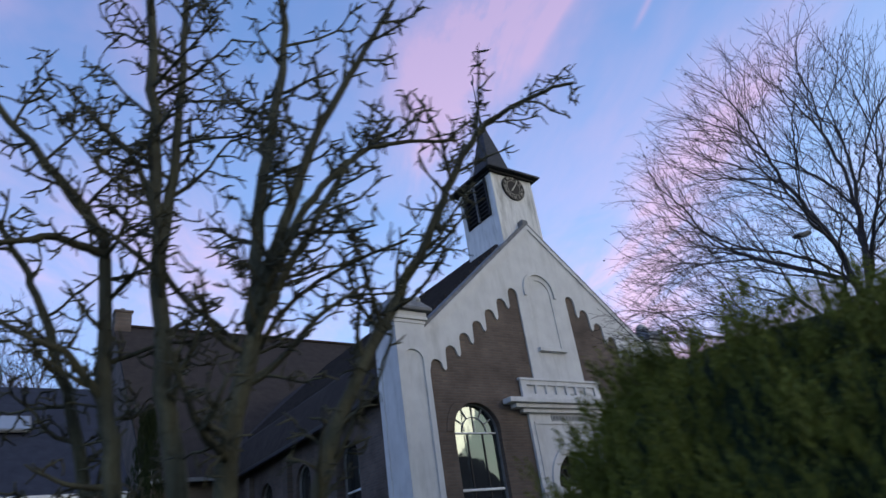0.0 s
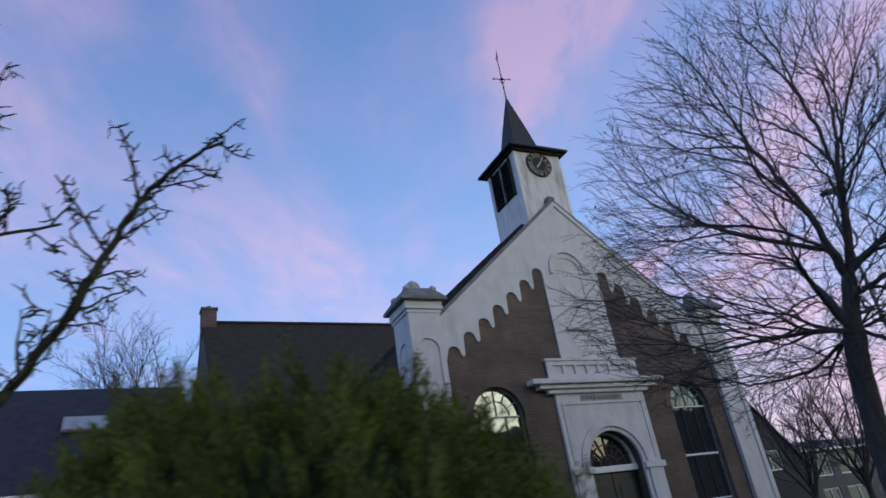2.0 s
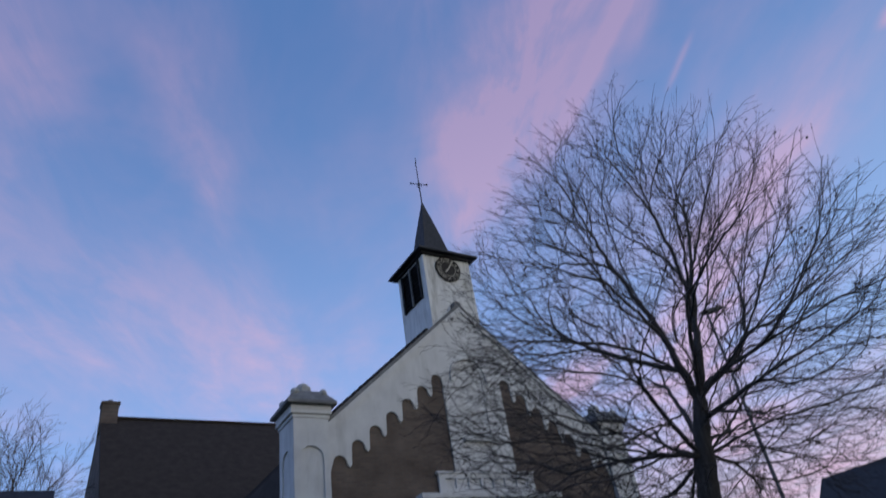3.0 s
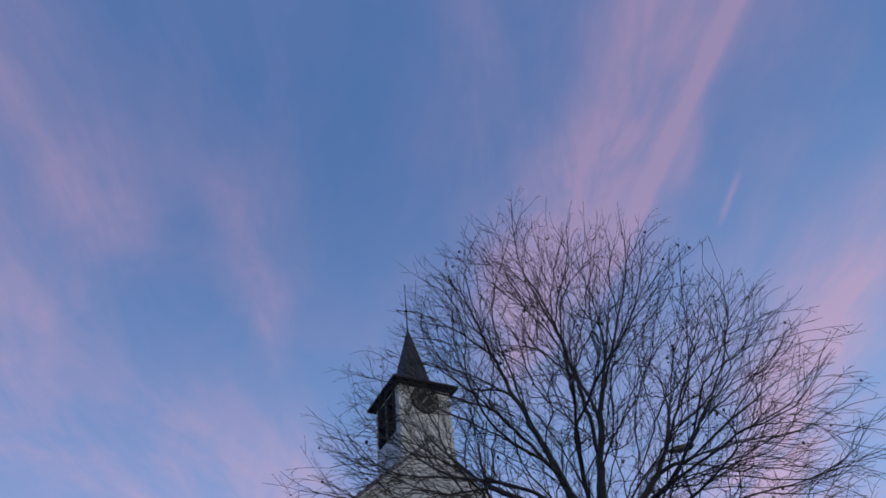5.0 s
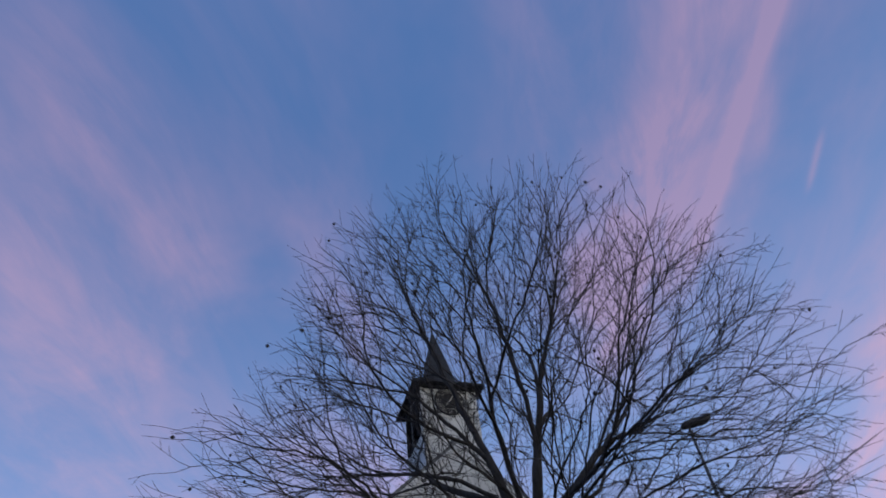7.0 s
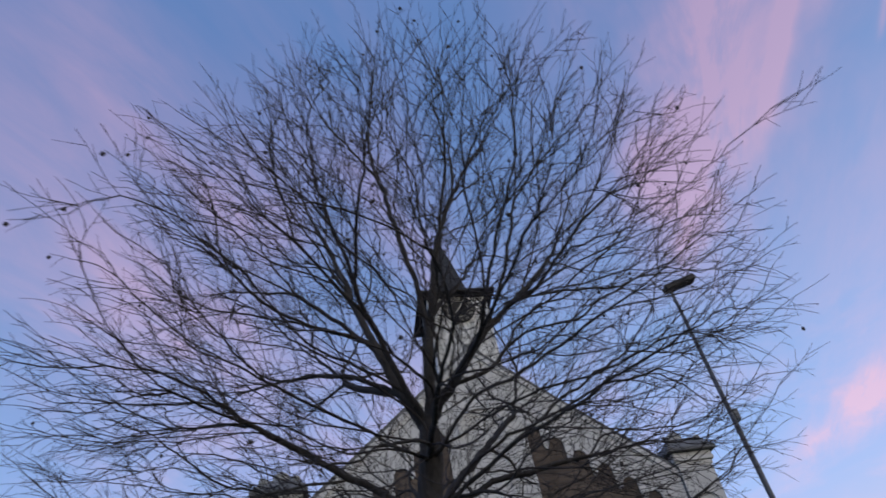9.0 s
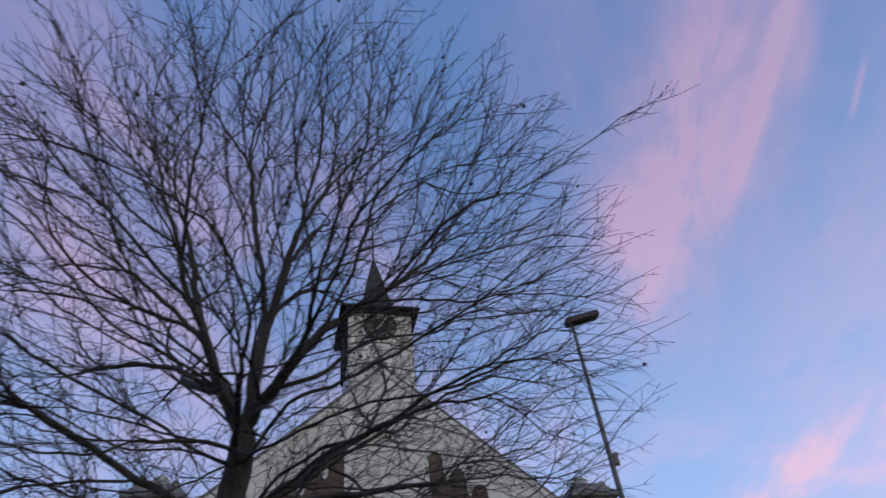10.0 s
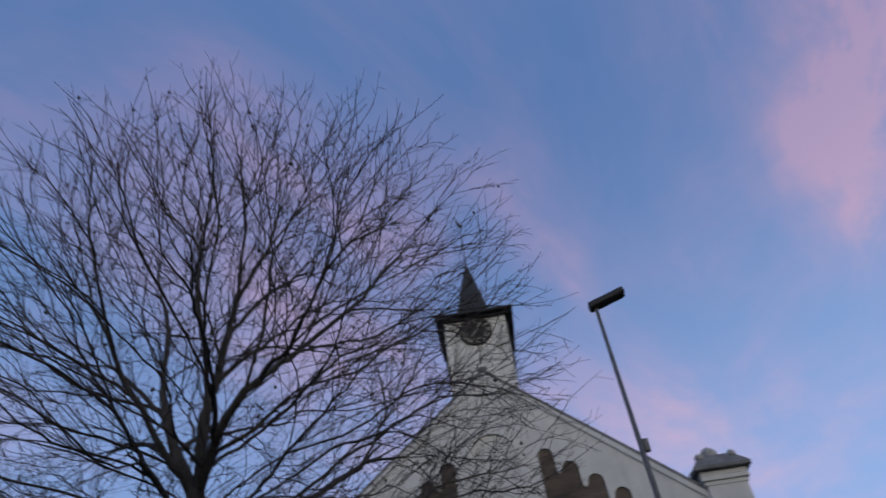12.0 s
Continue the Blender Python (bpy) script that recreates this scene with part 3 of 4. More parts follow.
def spire_mesh():
    bm_ = bmesh.new()
    profile = [(0.93, 11.292), (0.93, 11.345), (0.66, 11.47), (0.45, 11.66), (0.37, 11.82), (0.24, 12.55), (0.012, 13.70)]
    rings = [[bm_.verts.new((sx_ * r, TC + sy_ * r, z)) for sx_, sy_ in ((-1, -1), (1, -1), (1, 1), (-1, 1))] for r, z in profile]
    for lo, hi in zip(rings, rings[1:]):
        for k in range(4):
            bm_.faces.new((lo[k], lo[(k + 1) % 4], hi[(k + 1) % 4], hi[k]))
    bm_.faces.new(rings[0][::-1])
    bm_.faces.new(rings[-1])
    return bm_


part("spire", spire_mesh(), SLATE, tower, "dark slate spire with flared eaves")

# clock
clock = new("clock")
clock.parent = church
CY, CZ = TC - TH - 0.012, 10.86
bm = bmesh.new()
bmesh.ops.create_cone(bm, cap_ends=True, segments=48, radius1=0.385, radius2=0.385, depth=0.03, matrix=Matrix.Translation((0, CY - 0.015, CZ)) @ Matrix.Rotation(math.pi / 2, 4, "X"))
part("clock_face", bm, CLOCK_BLACK, clock, "black clock face")
for r0, r1 in ((0.365, 0.385), (0.225, 0.235)):
    bm = bmesh.new()
    outer = [(r1 * math.cos(2 * math.pi * k / 48), CZ + r1 * math.sin(2 * math.pi * k / 48)) for k in range(48)]
    inner = [(r0 * math.cos(2 * math.pi * k / 48), CZ + r0 * math.sin(2 * math.pi * k / 48)) for k in range(48)]
    add_prism(bm, [outer, inner], CY - 0.04, CY - 0.032)
    part("clock_ring", bm, CLOCK_BLACK if r0 > 0.3 else GILT, clock)
ROMAN = ["XII", "I", "II", "III", "IIII", "V", "VI", "VII", "VIII", "IX", "X", "XI"]
for k, numeral in enumerate(ROMAN):
    a = -math.pi * k / 6
    curve = bpy.data.curves.new("numeral", "FONT")
    curve.body, curve.size, curve.align_x, curve.align_y, curve.extrude = numeral, 0.125, "CENTER", "CENTER", 0.004
    raw = bpy.data.objects.new("raw_numeral", curve)
    mesh = bpy.data.meshes.new_from_object(raw)
    mesh.transform(Matrix.Translation((0, CY - 0.037, CZ)) @ Matrix.Rotation(-a, 4, "Y") @ Matrix.Translation((0, 0, 0.302)) @ Matrix.Rotation(math.pi / 2, 4, "X"))
    mesh.materials.append(GILT)
    numeral_ob = new("numeral", mesh)
    numeral_ob.parent = clock
    bpy.data.objects.remove(raw)
for name, length, width, angle in (("hour_hand", 0.19, 0.034, 218), ("minute_hand", 0.33, 0.022, 33)):
    bm = bmesh.new()
    add_prism(bm, [[(-width / 2, -0.07), (width / 2, -0.07), (width * 0.7, length * 0.6), (0, length), (-width * 0.7, length * 0.6)]], -0.005, 0.005)
    bm.transform(Matrix.Translation((0, CY - 0.055 if name == "hour_hand" else CY - 0.07, CZ)) @ Matrix.Rotation(radians(angle), 4, "Y"))
    part(name, bm, GILT, clock, "dull gilt hand")

# weather vane
vane = new("weather_vane")
vane.parent = church
vs_, fs_ = [], []
tube(vs_, fs_, [Vector((0, TC, 13.6)), Vector((0, TC, 14.5)), Vector((0, TC, 15.15))], [0.022, 0.018, 0.012], 6)
d = Vector((0.27, -0.06, 0))
tube(vs_, fs_, [Vector((0, TC, 14.42)) - d, Vector((0, TC, 14.42)) + d], [0.014, 0.014], 5)
for s_ in (-1, 1):
    tube(vs_, fs_, [Vector((0, TC, 14.42)) + d * s_ * 0.96 + Vector((0, 0, -0.05)), Vector((0, TC, 14.42)) + d * s_ * 0.96 + Vector((0, 0, 0.05))], [0.012, 0.012], 5)
    tube(vs_, fs_, [Vector((0, TC, 14.26)), Vector((0, TC, 14.31)) + d * s_ * 0.22, Vector((0, TC, 14.41)) + d * s_ * 0.28], [0.010, 0.010, 0.008], 5)
from_lists("vane_rod", vs_, fs_, IRON, vane, "black iron rod with a cross")
bm = bmesh.new()
bmesh.ops.create_icosphere(bm, subdivisions=2, radius=0.05, matrix=Matrix.Translation((0, TC, 14.42)))
part("vane_ball", bm, IRON, vane)
cock = [(-0.20, 0.02), (-0.16, 0.20), (-0.10, 0.13), (-0.03, 0.06), (0.05, 0.10), (0.09, 0.20), (0.13, 0.22), (0.15, 0.17), (0.19, 0.15), (0.13, 0.11), (0.11, 0.02), (0.03, -0.06), (-0.08, -0.05)]
bm = bmesh.new()
add_prism(bm, [cock], -0.008, 0.008)
bm.transform(Matrix.Translation((0, TC, 15.18)) @ Matrix.Rotation(radians(62), 4, "Z"))
part("weathercock", bm, IRON, vane, "cut iron bird shape")

# rear wing of the church
wing = thing("church_rear_wing", "tall brick rear wing with a steep dark tiled roof", "building")
RY, RZ, EY, EZ = 20.8, 14.15, 12.4, 5.75
prism("gable_wall", [[(EY + 0.3, 0.0), (2 * RY - EY - 0.3, 0.0), (2 * RY - EY - 0.3, EZ), (RY, RZ - 0.12), (EY + 0.3, EZ)]], -6.40, -6.05, BRICK_SIDE, wing, "brown brick gable", axis="x")
prism("gable_wall", [[(EY + 0.3, 0.0), (2 * RY - EY - 0.3, 0.0), (2 * RY - EY - 0.3, EZ), (RY, RZ - 0.12), (EY + 0.3, EZ)]], 6.05, 6.40, BRICK_SIDE, wing, axis="x")
box("wing_front_wall", -6.04, 6.04, EY + 0.3, EY + 0.65, 0.0, EZ, BRICK, wing, bevel=0)
for s_, y0 in ((-1, EY), (1, 2 * RY - EY)):
    prism("roof_slope", [[(RY, RZ), (y0, EZ), (y0, EZ - 0.2), (RY, RZ - 0.2)]], -6.42, 6.42, TILE, wing, "dark tiled roof", axis="x")
box("ridge_tiles", -6.42, 6.42, RY - 0.12, RY + 0.12, RZ - 0.04, RZ + 0.08, TILE, wing, bevel=0.03)
bm = bmesh.new()
add_box(bm, -6.46, -5.74, RY - 0.36, RY + 0.36, RZ - 0.8, 14.72, 0.02)
add_box(bm, -6.51, -5.69, RY - 0.41, RY + 0.41, 14.72, 14.84, 0.02)
chimney = part("chimney", bm, BRICK_SIDE, wing, "brown brick chimney stack")
bm = bmesh.new()
bmesh.ops.create_cone(bm, cap_ends=True, segments=14, radius1=0.14, radius2=0.11, depth=0.2, matrix=Matrix.Translation((-6.1, RY, 14.93)))
part("chimney_pot", bm, COPING, chimney)
for z0 in (5.50, 5.86):
    box("verge_end_board", -6.62, -6.2, EY - 0.16, EY - 0.02, z0, z0 + 0.14, WHITE_PAINT, wing, "small white board", bevel=0.005)
box("wing_gutter", -6.45, -3.7, EY - 0.14, EY - 0.01, EZ - 0.16, EZ - 0.03, COPING, wing, "grey gutter")


# ---------------------------------------------------------------- neighbours
def house(name, label, x0, x1, y0, y1, eave, ridge, wall, roof, along="x", openings=(), chimneys=(), overhang=0.25):
    """House with a pitched roof; openings: (side, centre along the wall, sill, width, height)."""
    root = thing(name, label, "house")
    holes = {}
    for side, c, sill, ww, hh in openings:
        holes.setdefault(side, []).append([(c - ww / 2, sill), (c + ww / 2, sill), (c + ww / 2, sill + hh), (c - ww / 2, sill + hh)])
    if along == "x":
        ends, fronts, m0 = (("w", x0, x0 + 0.3), ("e", x1 - 0.3, x1)), (("s", y0, y0 + 0.3), ("n", y1 - 0.3, y1)), (y0 + y1) / 2
        for side, d0, d1 in ends:
            prism("gable_wall", [[(y0, 0), (y1, 0), (y1, eave), (m0, ridge - 0.15), (y0, eave)], *holes.get(side, [])], d0, d1, wall, root, axis="x")
        for side, d0, d1 in fronts:
            prism("wall", [[(x0 + 0.302, 0), (x1 - 0.302, 0), (x1 - 0.302, eave), (x0 + 0.302, eave)], *holes.get(side, [])], d0, d1, wall, root)
        k = (ridge - eave) / (m0 - y0)
        for y in (y0 - overhang, y1 + overhang):
            prism("roof", [[(m0, ridge), (y, eave - k * overhang), (y, eave - k * overhang - 0.14), (m0, ridge - 0.14)]], x0 - 0.12, x1 + 0.12, roof, root, axis="x")
        box("gutter", x0 - 0.12, x1 + 0.12, y0 - overhang - 0.16, y0 - overhang - 0.005, eave - k * overhang - 0.16, eave - k * overhang - 0.02, WHITE_PAINT, root, "white gutter board")
    else:
        ends, fronts, m0 = (("s", y0, y0 + 0.3), ("n", y1 - 0.3, y1)), (("w", x0, x0 + 0.3), ("e", x1 - 0.3, x1)), (x0 + x1) / 2
        for side, d0, d1 in ends:
            prism("gable_wall", [[(x0, 0), (x1, 0), (x1, eave), (m0, ridge - 0.15), (x0, eave)], *holes.get(side, [])], d0, d1, wall, root)
        for side, d0, d1 in fronts:
            prism("wall", [[(y0 + 0.302, 0), (y1 - 0.302, 0), (y1 - 0.302, eave), (y0 + 0.302, eave)], *holes.get(side, [])], d0, d1, wall, root, axis="x")
        k = (ridge - eave) / (m0 - x0)
        for x in (x0 - overhang, x1 + overhang):
            prism("roof", [[(m0, ridge), (x, eave - k * overhang), (x, eave - k * overhang - 0.14), (m0, ridge - 0.14)]], y0 - 0.15, y1 + 0.15, roof, root)
    for side, c, sill, ww, hh in openings:
        axis = "y" if side in "sn" else "x"
        d = {"s": y0 + 0.12, "n": y1 - 0.14, "w": x0 + 0.12, "e": x1 - 0.14}[side]
        win = prism("window", [[(c - ww / 2 + 0.005, sill + 0.005), (c + ww / 2 - 0.005, sill + 0.005), (c + ww / 2 - 0.005, sill + hh - 0.005), (c - ww / 2 + 0.005, sill + hh - 0.005)]], d, d + 0.02, HOUSE_GLASS, root, axis=axis)
        o = [(c - ww / 2 + 0.002, sill + 0.002), (c + ww / 2 - 0.002, sill + 0.002), (c + ww / 2 - 0.002, sill + hh - 0.002), (c - ww / 2 + 0.002, sill + hh - 0.002)]
        i_ = [(c - ww / 2 + 0.08, sill + 0.08), (c - 0.03, sill + 0.08), (c - 0.03, sill + hh - 0.08), (c - ww / 2 + 0.08, sill + hh - 0.08)]
        j_ = [(c + 0.03, sill + 0.08), (c + ww / 2 - 0.08, sill + 0.08), (c + ww / 2 - 0.08, sill + hh - 0.08), (c + 0.03, sill + hh - 0.08)]
        s_ = -1 if side in "sw" else 1
        prism("window_frame", [o, i_, j_], *sorted((d + s_ * 0.05 + (0.02 if s_ > 0 else 0), d + (0.022 if s_ > 0 else -0.002))), WHITE_PAINT, win, "white window frame", axis=axis)
    for cx, cy, top in chimneys:
        bm_ = bmesh.new()
        add_box(bm_, cx - 0.3, cx + 0.3, cy - 0.25, cy + 0.25, ridge - 0.9, top, 0.01)
        add_box(bm_, cx - 0.35, cx + 0.35, cy - 0.3, cy + 0.3, top, top + 0.1, 0.01)
        part("chimney", bm_, BRICK_SIDE, root)
    return root


left_house = house("house", "low house with a blue-black tiled roof and a skylight", -21.0, -8.2, 6.1, 13.2, 4.55, 7.75, BRICK, TILE_BLUE, "x", (("s", -10.0, 1.0, 1.4, 1.6), ("s", -13.0, 1.0, 1.6, 1.6)))
bm = bmesh.new()
add_box(bm, -0.55, 0.55, -0.36, 0.36, 0.0, 0.07, 0.01)
bm.transform(Matrix.Translation((-10.55, 7.92, 6.30)) @ Matrix.Rotation(math.atan2(3.2, 3.55), 4, "X"))
skylight = part("skylight", bm, COPING, left_house, "roof window frame")
bm = bmesh.new()
add_box(bm, -0.50, 0.50, -0.31, 0.31, 0.072, 0.08)
bm.transform(Matrix.Translation((-10.55, 7.92, 6.30)) @ Matrix.Rotation(math.atan2(3.2, 3.55), 4, "X"))
part("skylight_pane", bm, ROOF_WINDOW, skylight, "pale reflecting skylight pane")

PALE_WALL = material("grey_rendered_wall", (0.10, 0.097, 0.095), (0.17, 0.165, 0.16), 3.0, 0.9, 0.2)
house("house", "dark gabled house with small white-framed windows", 18.6, 24.2, 14.0, 22.0, 3.9, 7.1, SLATE, SLATE, "y", (("s", 21.7, 3.6, 1.5, 1.05),), ((20.9, 15.2, 7.5),))
house("house", "low dark house with a flat-topped roof and two windows", 24.3, 34.0, 14.5, 21.0, 4.6, 5.4, PALE_WALL, SLATE, "x", (("s", 26.2, 3.05, 1.4, 1.25), ("s", 28.6, 3.05, 2.1, 1.3), ("s", 26.2, 0.9, 1.4, 1.5), ("s", 28.6, 0.9, 2.1, 1.5)))
right_house = house("house", "dark steep-roofed house with a pale dormer", 20.4, 26.4, -9.0, 6.0, 3.9, 7.1, BRICK, SLATE, "y", (("w", 2.0, 0.9, 1.6, 1.5), ("w", -3.0, 0.9, 1.6, 1.5)))
dormer = new("dormer")
dormer.parent = right_house
prism("dormer_front", [[(2.7, 3.50), (5.0, 3.50), (5.0, 5.05), (2.7, 5.05)], [(3.66, 3.80), (4.10, 3.80), (4.10, 4.62), (3.66, 4.62)], [(4.24, 3.80), (4.68, 3.80), (4.68, 4.62), (4.24, 4.62)]], 20.3, 20.45, PALE_WALL, dormer, axis="x")
box("dormer_body", 20.50, 22.2, 2.72, 4.98, 3.50, 5.03, PALE_WALL, dormer, bevel=0)
box("dormer_roof", 20.15, 22.6, 2.5, 5.2, 5.05, 5.17, SLATE, dormer)
box("dormer_glass", 20.46, 20.48, 3.5, 4.8, 3.7, 4.75, HOUSE_GLASS, dormer, bevel=0)

# houses over the street, known only from their mirror image in the church windows
house("house", "brick terrace house across the street", -26.0, -12.0, -36.0, -28.0, 4.8, 8.2, BRICK, TILE, "x")
house("house", "brick terrace house across the street", -9.0, 6.0, -37.0, -29.0, 4.6, 8.0, BRICK, TILE_BLUE, "x")
house("house", "brick terrace house across the street", 9.0, 22.6, -36.0, -28.0, 6.2, 10.2, BRICK, TILE, "x")
house("house", "tall brick house across the street", 29.0, 50.0, -38.0, -27.0, 6.8, 11.2, BRICK, TILE, "x")

# ---------------------------------------------------------------- street lamp
lamp_post = thing("street_lamp", "slim grey street lamp with a flat dark head", "street lamp", (1.55, -5.62, 0))
vs_, fs_ = [], []
tube(vs_, fs_, [Vector((0, 0, 0)), Vector((0, 0, 1.1)), Vector((0, 0, 1.12)), Vector((0, 0, 4.2)), Vector((0, 0, 6.58))], [0.055, 0.055, 0.034, 0.031, 0.022], 12)
from_lists("lamp_pole", vs_, fs_, STEEL, lamp_post, "grey steel pole")
HEAD = Matrix.Translation((0, 0, 6.64)) @ Matrix.Rotation(radians(-6), 4, "Z") @ Matrix.Rotation(radians(-17), 4, "Y")
bm = bmesh.new()
add_box(bm, -0.08, 0.41, -0.075, 0.075, -0.035, 0.045, 0.02)
bm.transform(HEAD)
head = part("lamp_head", bm, IRON, lamp_post, "flat dark lamp head")
bm = bmesh.new()
add_box(bm, 0.04, 0.37, -0.055, 0.055, -0.046, -0.037)
bm.transform(HEAD)
part("lamp_lens", bm, DARK_WOOD, head)
bm = bmesh.new()
add_box(bm, 0.022, 0.085, -0.03, 0.03, 4.66, 4.80, 0.012)
part("sensor_box", bm, STEEL, lamp_post, "small box clamped to the pole")


# ---------------------------------------------------------------- trees
class Tree:
    """Grows limbs into tubes: thick ones into wood, thin ones into twigs."""

    def __init__(self, seed, limit):
        self.rnd = random.Random(seed)
        self.wood, self.twigs, self.tips = ([], []), ([], []), []
        self.limit = limit

    def lay(self, pts, radii):
        thick = radii[0]
        store = self.wood if thick > self.limit else self.twigs
        sides = 10 if thick > 0.08 else 7 if thick > 0.035 else 5 if thick > 0.014 else 3
        tube(store[0], store[1], pts, radii, sides)

    def path(self, start, way, length, steps, wiggle, lift):
        pts, d = [start.copy()], way.normalized()
        for _ in range(steps):
            r = self.rnd
            d = (d + Vector((r.gauss(0, wiggle), r.gauss(0, wiggle), r.gauss(0, wiggle) + lift))).normalized()
            pts.append(pts[-1] + d * (length / steps))
        return pts

    def taper(self, n, r0, r1):
        return [r0 + (r1 - r0) * (i / (n - 1)) ** 0.85 for i in range(n)]

    def side_way(self, d, angle):
        r = self.rnd
        ref = Vector((r.gauss(0, 1), r.gauss(0, 1), r.gauss(0, 1)))
        side = (ref - d * ref.dot(d)).normalized()
        return d * math.cos(angle) + side * math.sin(angle)

    def sprout(self, pts, radii, rules, level):
        """Side shoots along a branch, by the rule of its level."""
        if level >= len(rules):
            self.tips.append(pts[-1])
            return
        spacing, first, (a0, a1), ratio, fall, steps, wiggle, lift, rmin, rk = rules[level]
        total = sum((q - p).length for p, q in zip(pts, pts[1:]))
        travelled, following = 0.0, total * first
        for i, (p, q) in enumerate(zip(pts, pts[1:])):
            seg = (q - p).length
            while following < travelled + seg and seg > 0:
                f = (following - travelled) / seg
                at = p.lerp(q, f)
                along = following / total
                rad = radii[i] + (radii[i + 1] - radii[i]) * f
                length = max(0.05, ratio * total * (1 - fall * along) * self.rnd.uniform(0.65, 1.25))
                d = self.side_way((q - p).normalized(), radians(self.rnd.uniform(a0, a1)))
                r0 = max(rmin, min(rad * 0.72, rad * rk))
                child = self.path(at, d, length, steps, wiggle, lift)
                cr = self.taper(len(child), r0, max(rmin * 0.55, r0 * 0.3))
                self.lay(child, cr)
                self.sprout(child, cr, rules, level + 1)
                following += spacing * self.rnd.uniform(0.6, 1.4)
            travelled += seg
        self.tips.append(pts[-1])

    def limb(self, pts, r0, r1, rules):
        """A main limb through given points, rounded off."""
        smooth = []
        for i in range(len(pts) - 1):
            p0, p1, p2, p3 = pts[max(i - 1, 0)], pts[i], pts[i + 1], pts[min(i + 2, len(pts) - 1)]
            for k in range(5):
                t = k / 5
                c = 0.5 * ((2 * p1) + (p2 - p0) * t + (2 * p0 - 5 * p1 + 4 * p2 - p3) * t * t + (3 * p1 - p0 - 3 * p2 + p3) * t ** 3)
                r = self.rnd
                smooth.append(c + Vector((r.gauss(0, 1), r.gauss(0, 1), r.gauss(0, 1))) * r0 * 0.12)
        smooth.append(pts[-1])
        n = len(smooth) - 1
        radii = [r1 + (r0 - r1) * (1 - i / n) ** 1.1 for i in range(n + 1)]
        self.lay(smooth, radii)
        self.sprout(smooth, radii, rules, 0)


# the street tree in front of the church
B = (-2.34, -7.28)
street_tree = thing("street_tree", "bare winter street tree with a broad fine-twigged crown", "tree", (B[0], B[1], 0))
tree = Tree(11, 0.011)
# courses of the trunk and of the main limbs, each from its fork outwards
TRUNK = [(-0.05, 0.08, -0.05), (-0.06, 0.09, 0.5), (-0.08, 0.09, 1.4), (-0.05, 0.02, 2.5), (0.0, -0.12, 3.3), (0.06, -0.30, 3.95)]
FORKS = [
    [(0.06, -0.30, 3.95), (0.11, -0.50, 4.5), (0.08, -0.62, 5.0), (-0.04, -0.74, 5.6), (-0.13, -0.75, 6.2), (-0.45, -0.92, 6.65), (-0.7, -0.9, 7.15)],
    [(0.11, -0.50, 4.5), (0.26, -0.62, 5.3), (0.36, -0.80, 5.7), (0.45, -1.1, 6.2), (0.46, -1.5, 6.7)],
    [(0.36, -0.80, 5.7), (0.77, -1.2, 6.2), (1.11, -1.6, 6.65)],
    [(0.05, -0.28, 3.9), (-0.19, -0.62, 4.3), (-0.39, -0.85, 4.65), (-0.5, -1.1, 4.95), (-0.65, -1.3, 5.3), (-0.8, -1.6, 5.9)],
    [(0.05, -0.28, 3.9), (-0.32, -0.38, 4.7), (-0.58, -0.2, 5.7), (-0.85, -0.2, 6.5)],
    [(0.06, -0.30, 3.95), (0.40, -0.72, 4.3), (0.73, -0.86, 4.6), (1.11, -1.5, 4.6), (1.41, -2.05, 4.35), (1.78, -2.6, 4.4), (2.05, -2.85, 4.5)],
    [(0.03, -0.22, 3.65), (0.35, -0.7, 3.9), (0.70, -0.9, 4.0), (1.23, -0.75, 4.5), (1.8, -0.4, 5.1)],
    [(0.0, -0.12, 3.3), (0.47, -0.55, 3.62), (0.88, -0.70, 3.72), (1.28, -0.85, 3.85), (2.0, -0.9, 3.9)],
    [(0.0, -0.12, 3.3), (0.5, 0.3, 3.9), (1.1, 0.9, 4.6)],
    [(0.0, -0.12, 3.3), (-0.57, -0.3, 3.6), (-1.12, -0.55, 3.85), (-1.6, -0.85, 4.1), (-2.1, -1.05, 4.25)],
    [(-0.04, 0.0, 2.75), (-0.55, -0.5, 2.95), (-0.95, -1.15, 3.2), (-1.3, -1.8, 3.6), (-1.5, -2.2, 4.1)],
    [(-0.04, 0.0, 2.75), (-0.8, -0.05, 3.0), (-1.5, -0.2, 3.2), (-2.2, -0.4, 3.5)],
    [(-0.03, -0.03, 2.9), (-0.4, 0.5, 3.5), (-0.8, 0.9, 4.2)],
    [(-0.05, 0.03, 2.05), (-0.52, -0.05, 2.35), (-0.70, -0.09, 2.62), (-0.76, -0.15, 3.3), (-0.95, -0.3, 4.2)],
    [(-0.04, 0.0, 2.75), (-0.5, -0.35, 3.1), (-0.9, -0.9, 3.7), (-1.1, -1.4, 4.5)],
    [(-0.04, 0.0, 2.75), (-0.4, -0.8, 2.9), (-0.7, -1.6, 3.2), (-0.9, -2.2, 3.7)],
    [(0.0, -0.12, 3.3), (0.6, -0.2, 3.7), (1.3, -0.15, 4.2), (2.0, -0.1, 4.6)],
    [(0.0, -0.12, 3.3), (0.5, -0.65, 3.5), (1.1, -1.3, 3.6), (1.7, -1.9, 3.7)],
    [(0.0, -0.12, 3.3), (0.55, 0.1, 3.6), (1.3, 0.3, 3.8), (2.2, 0.5, 4.0)],
]
STEP = 0.10
gen = np.random.default_rng(5)


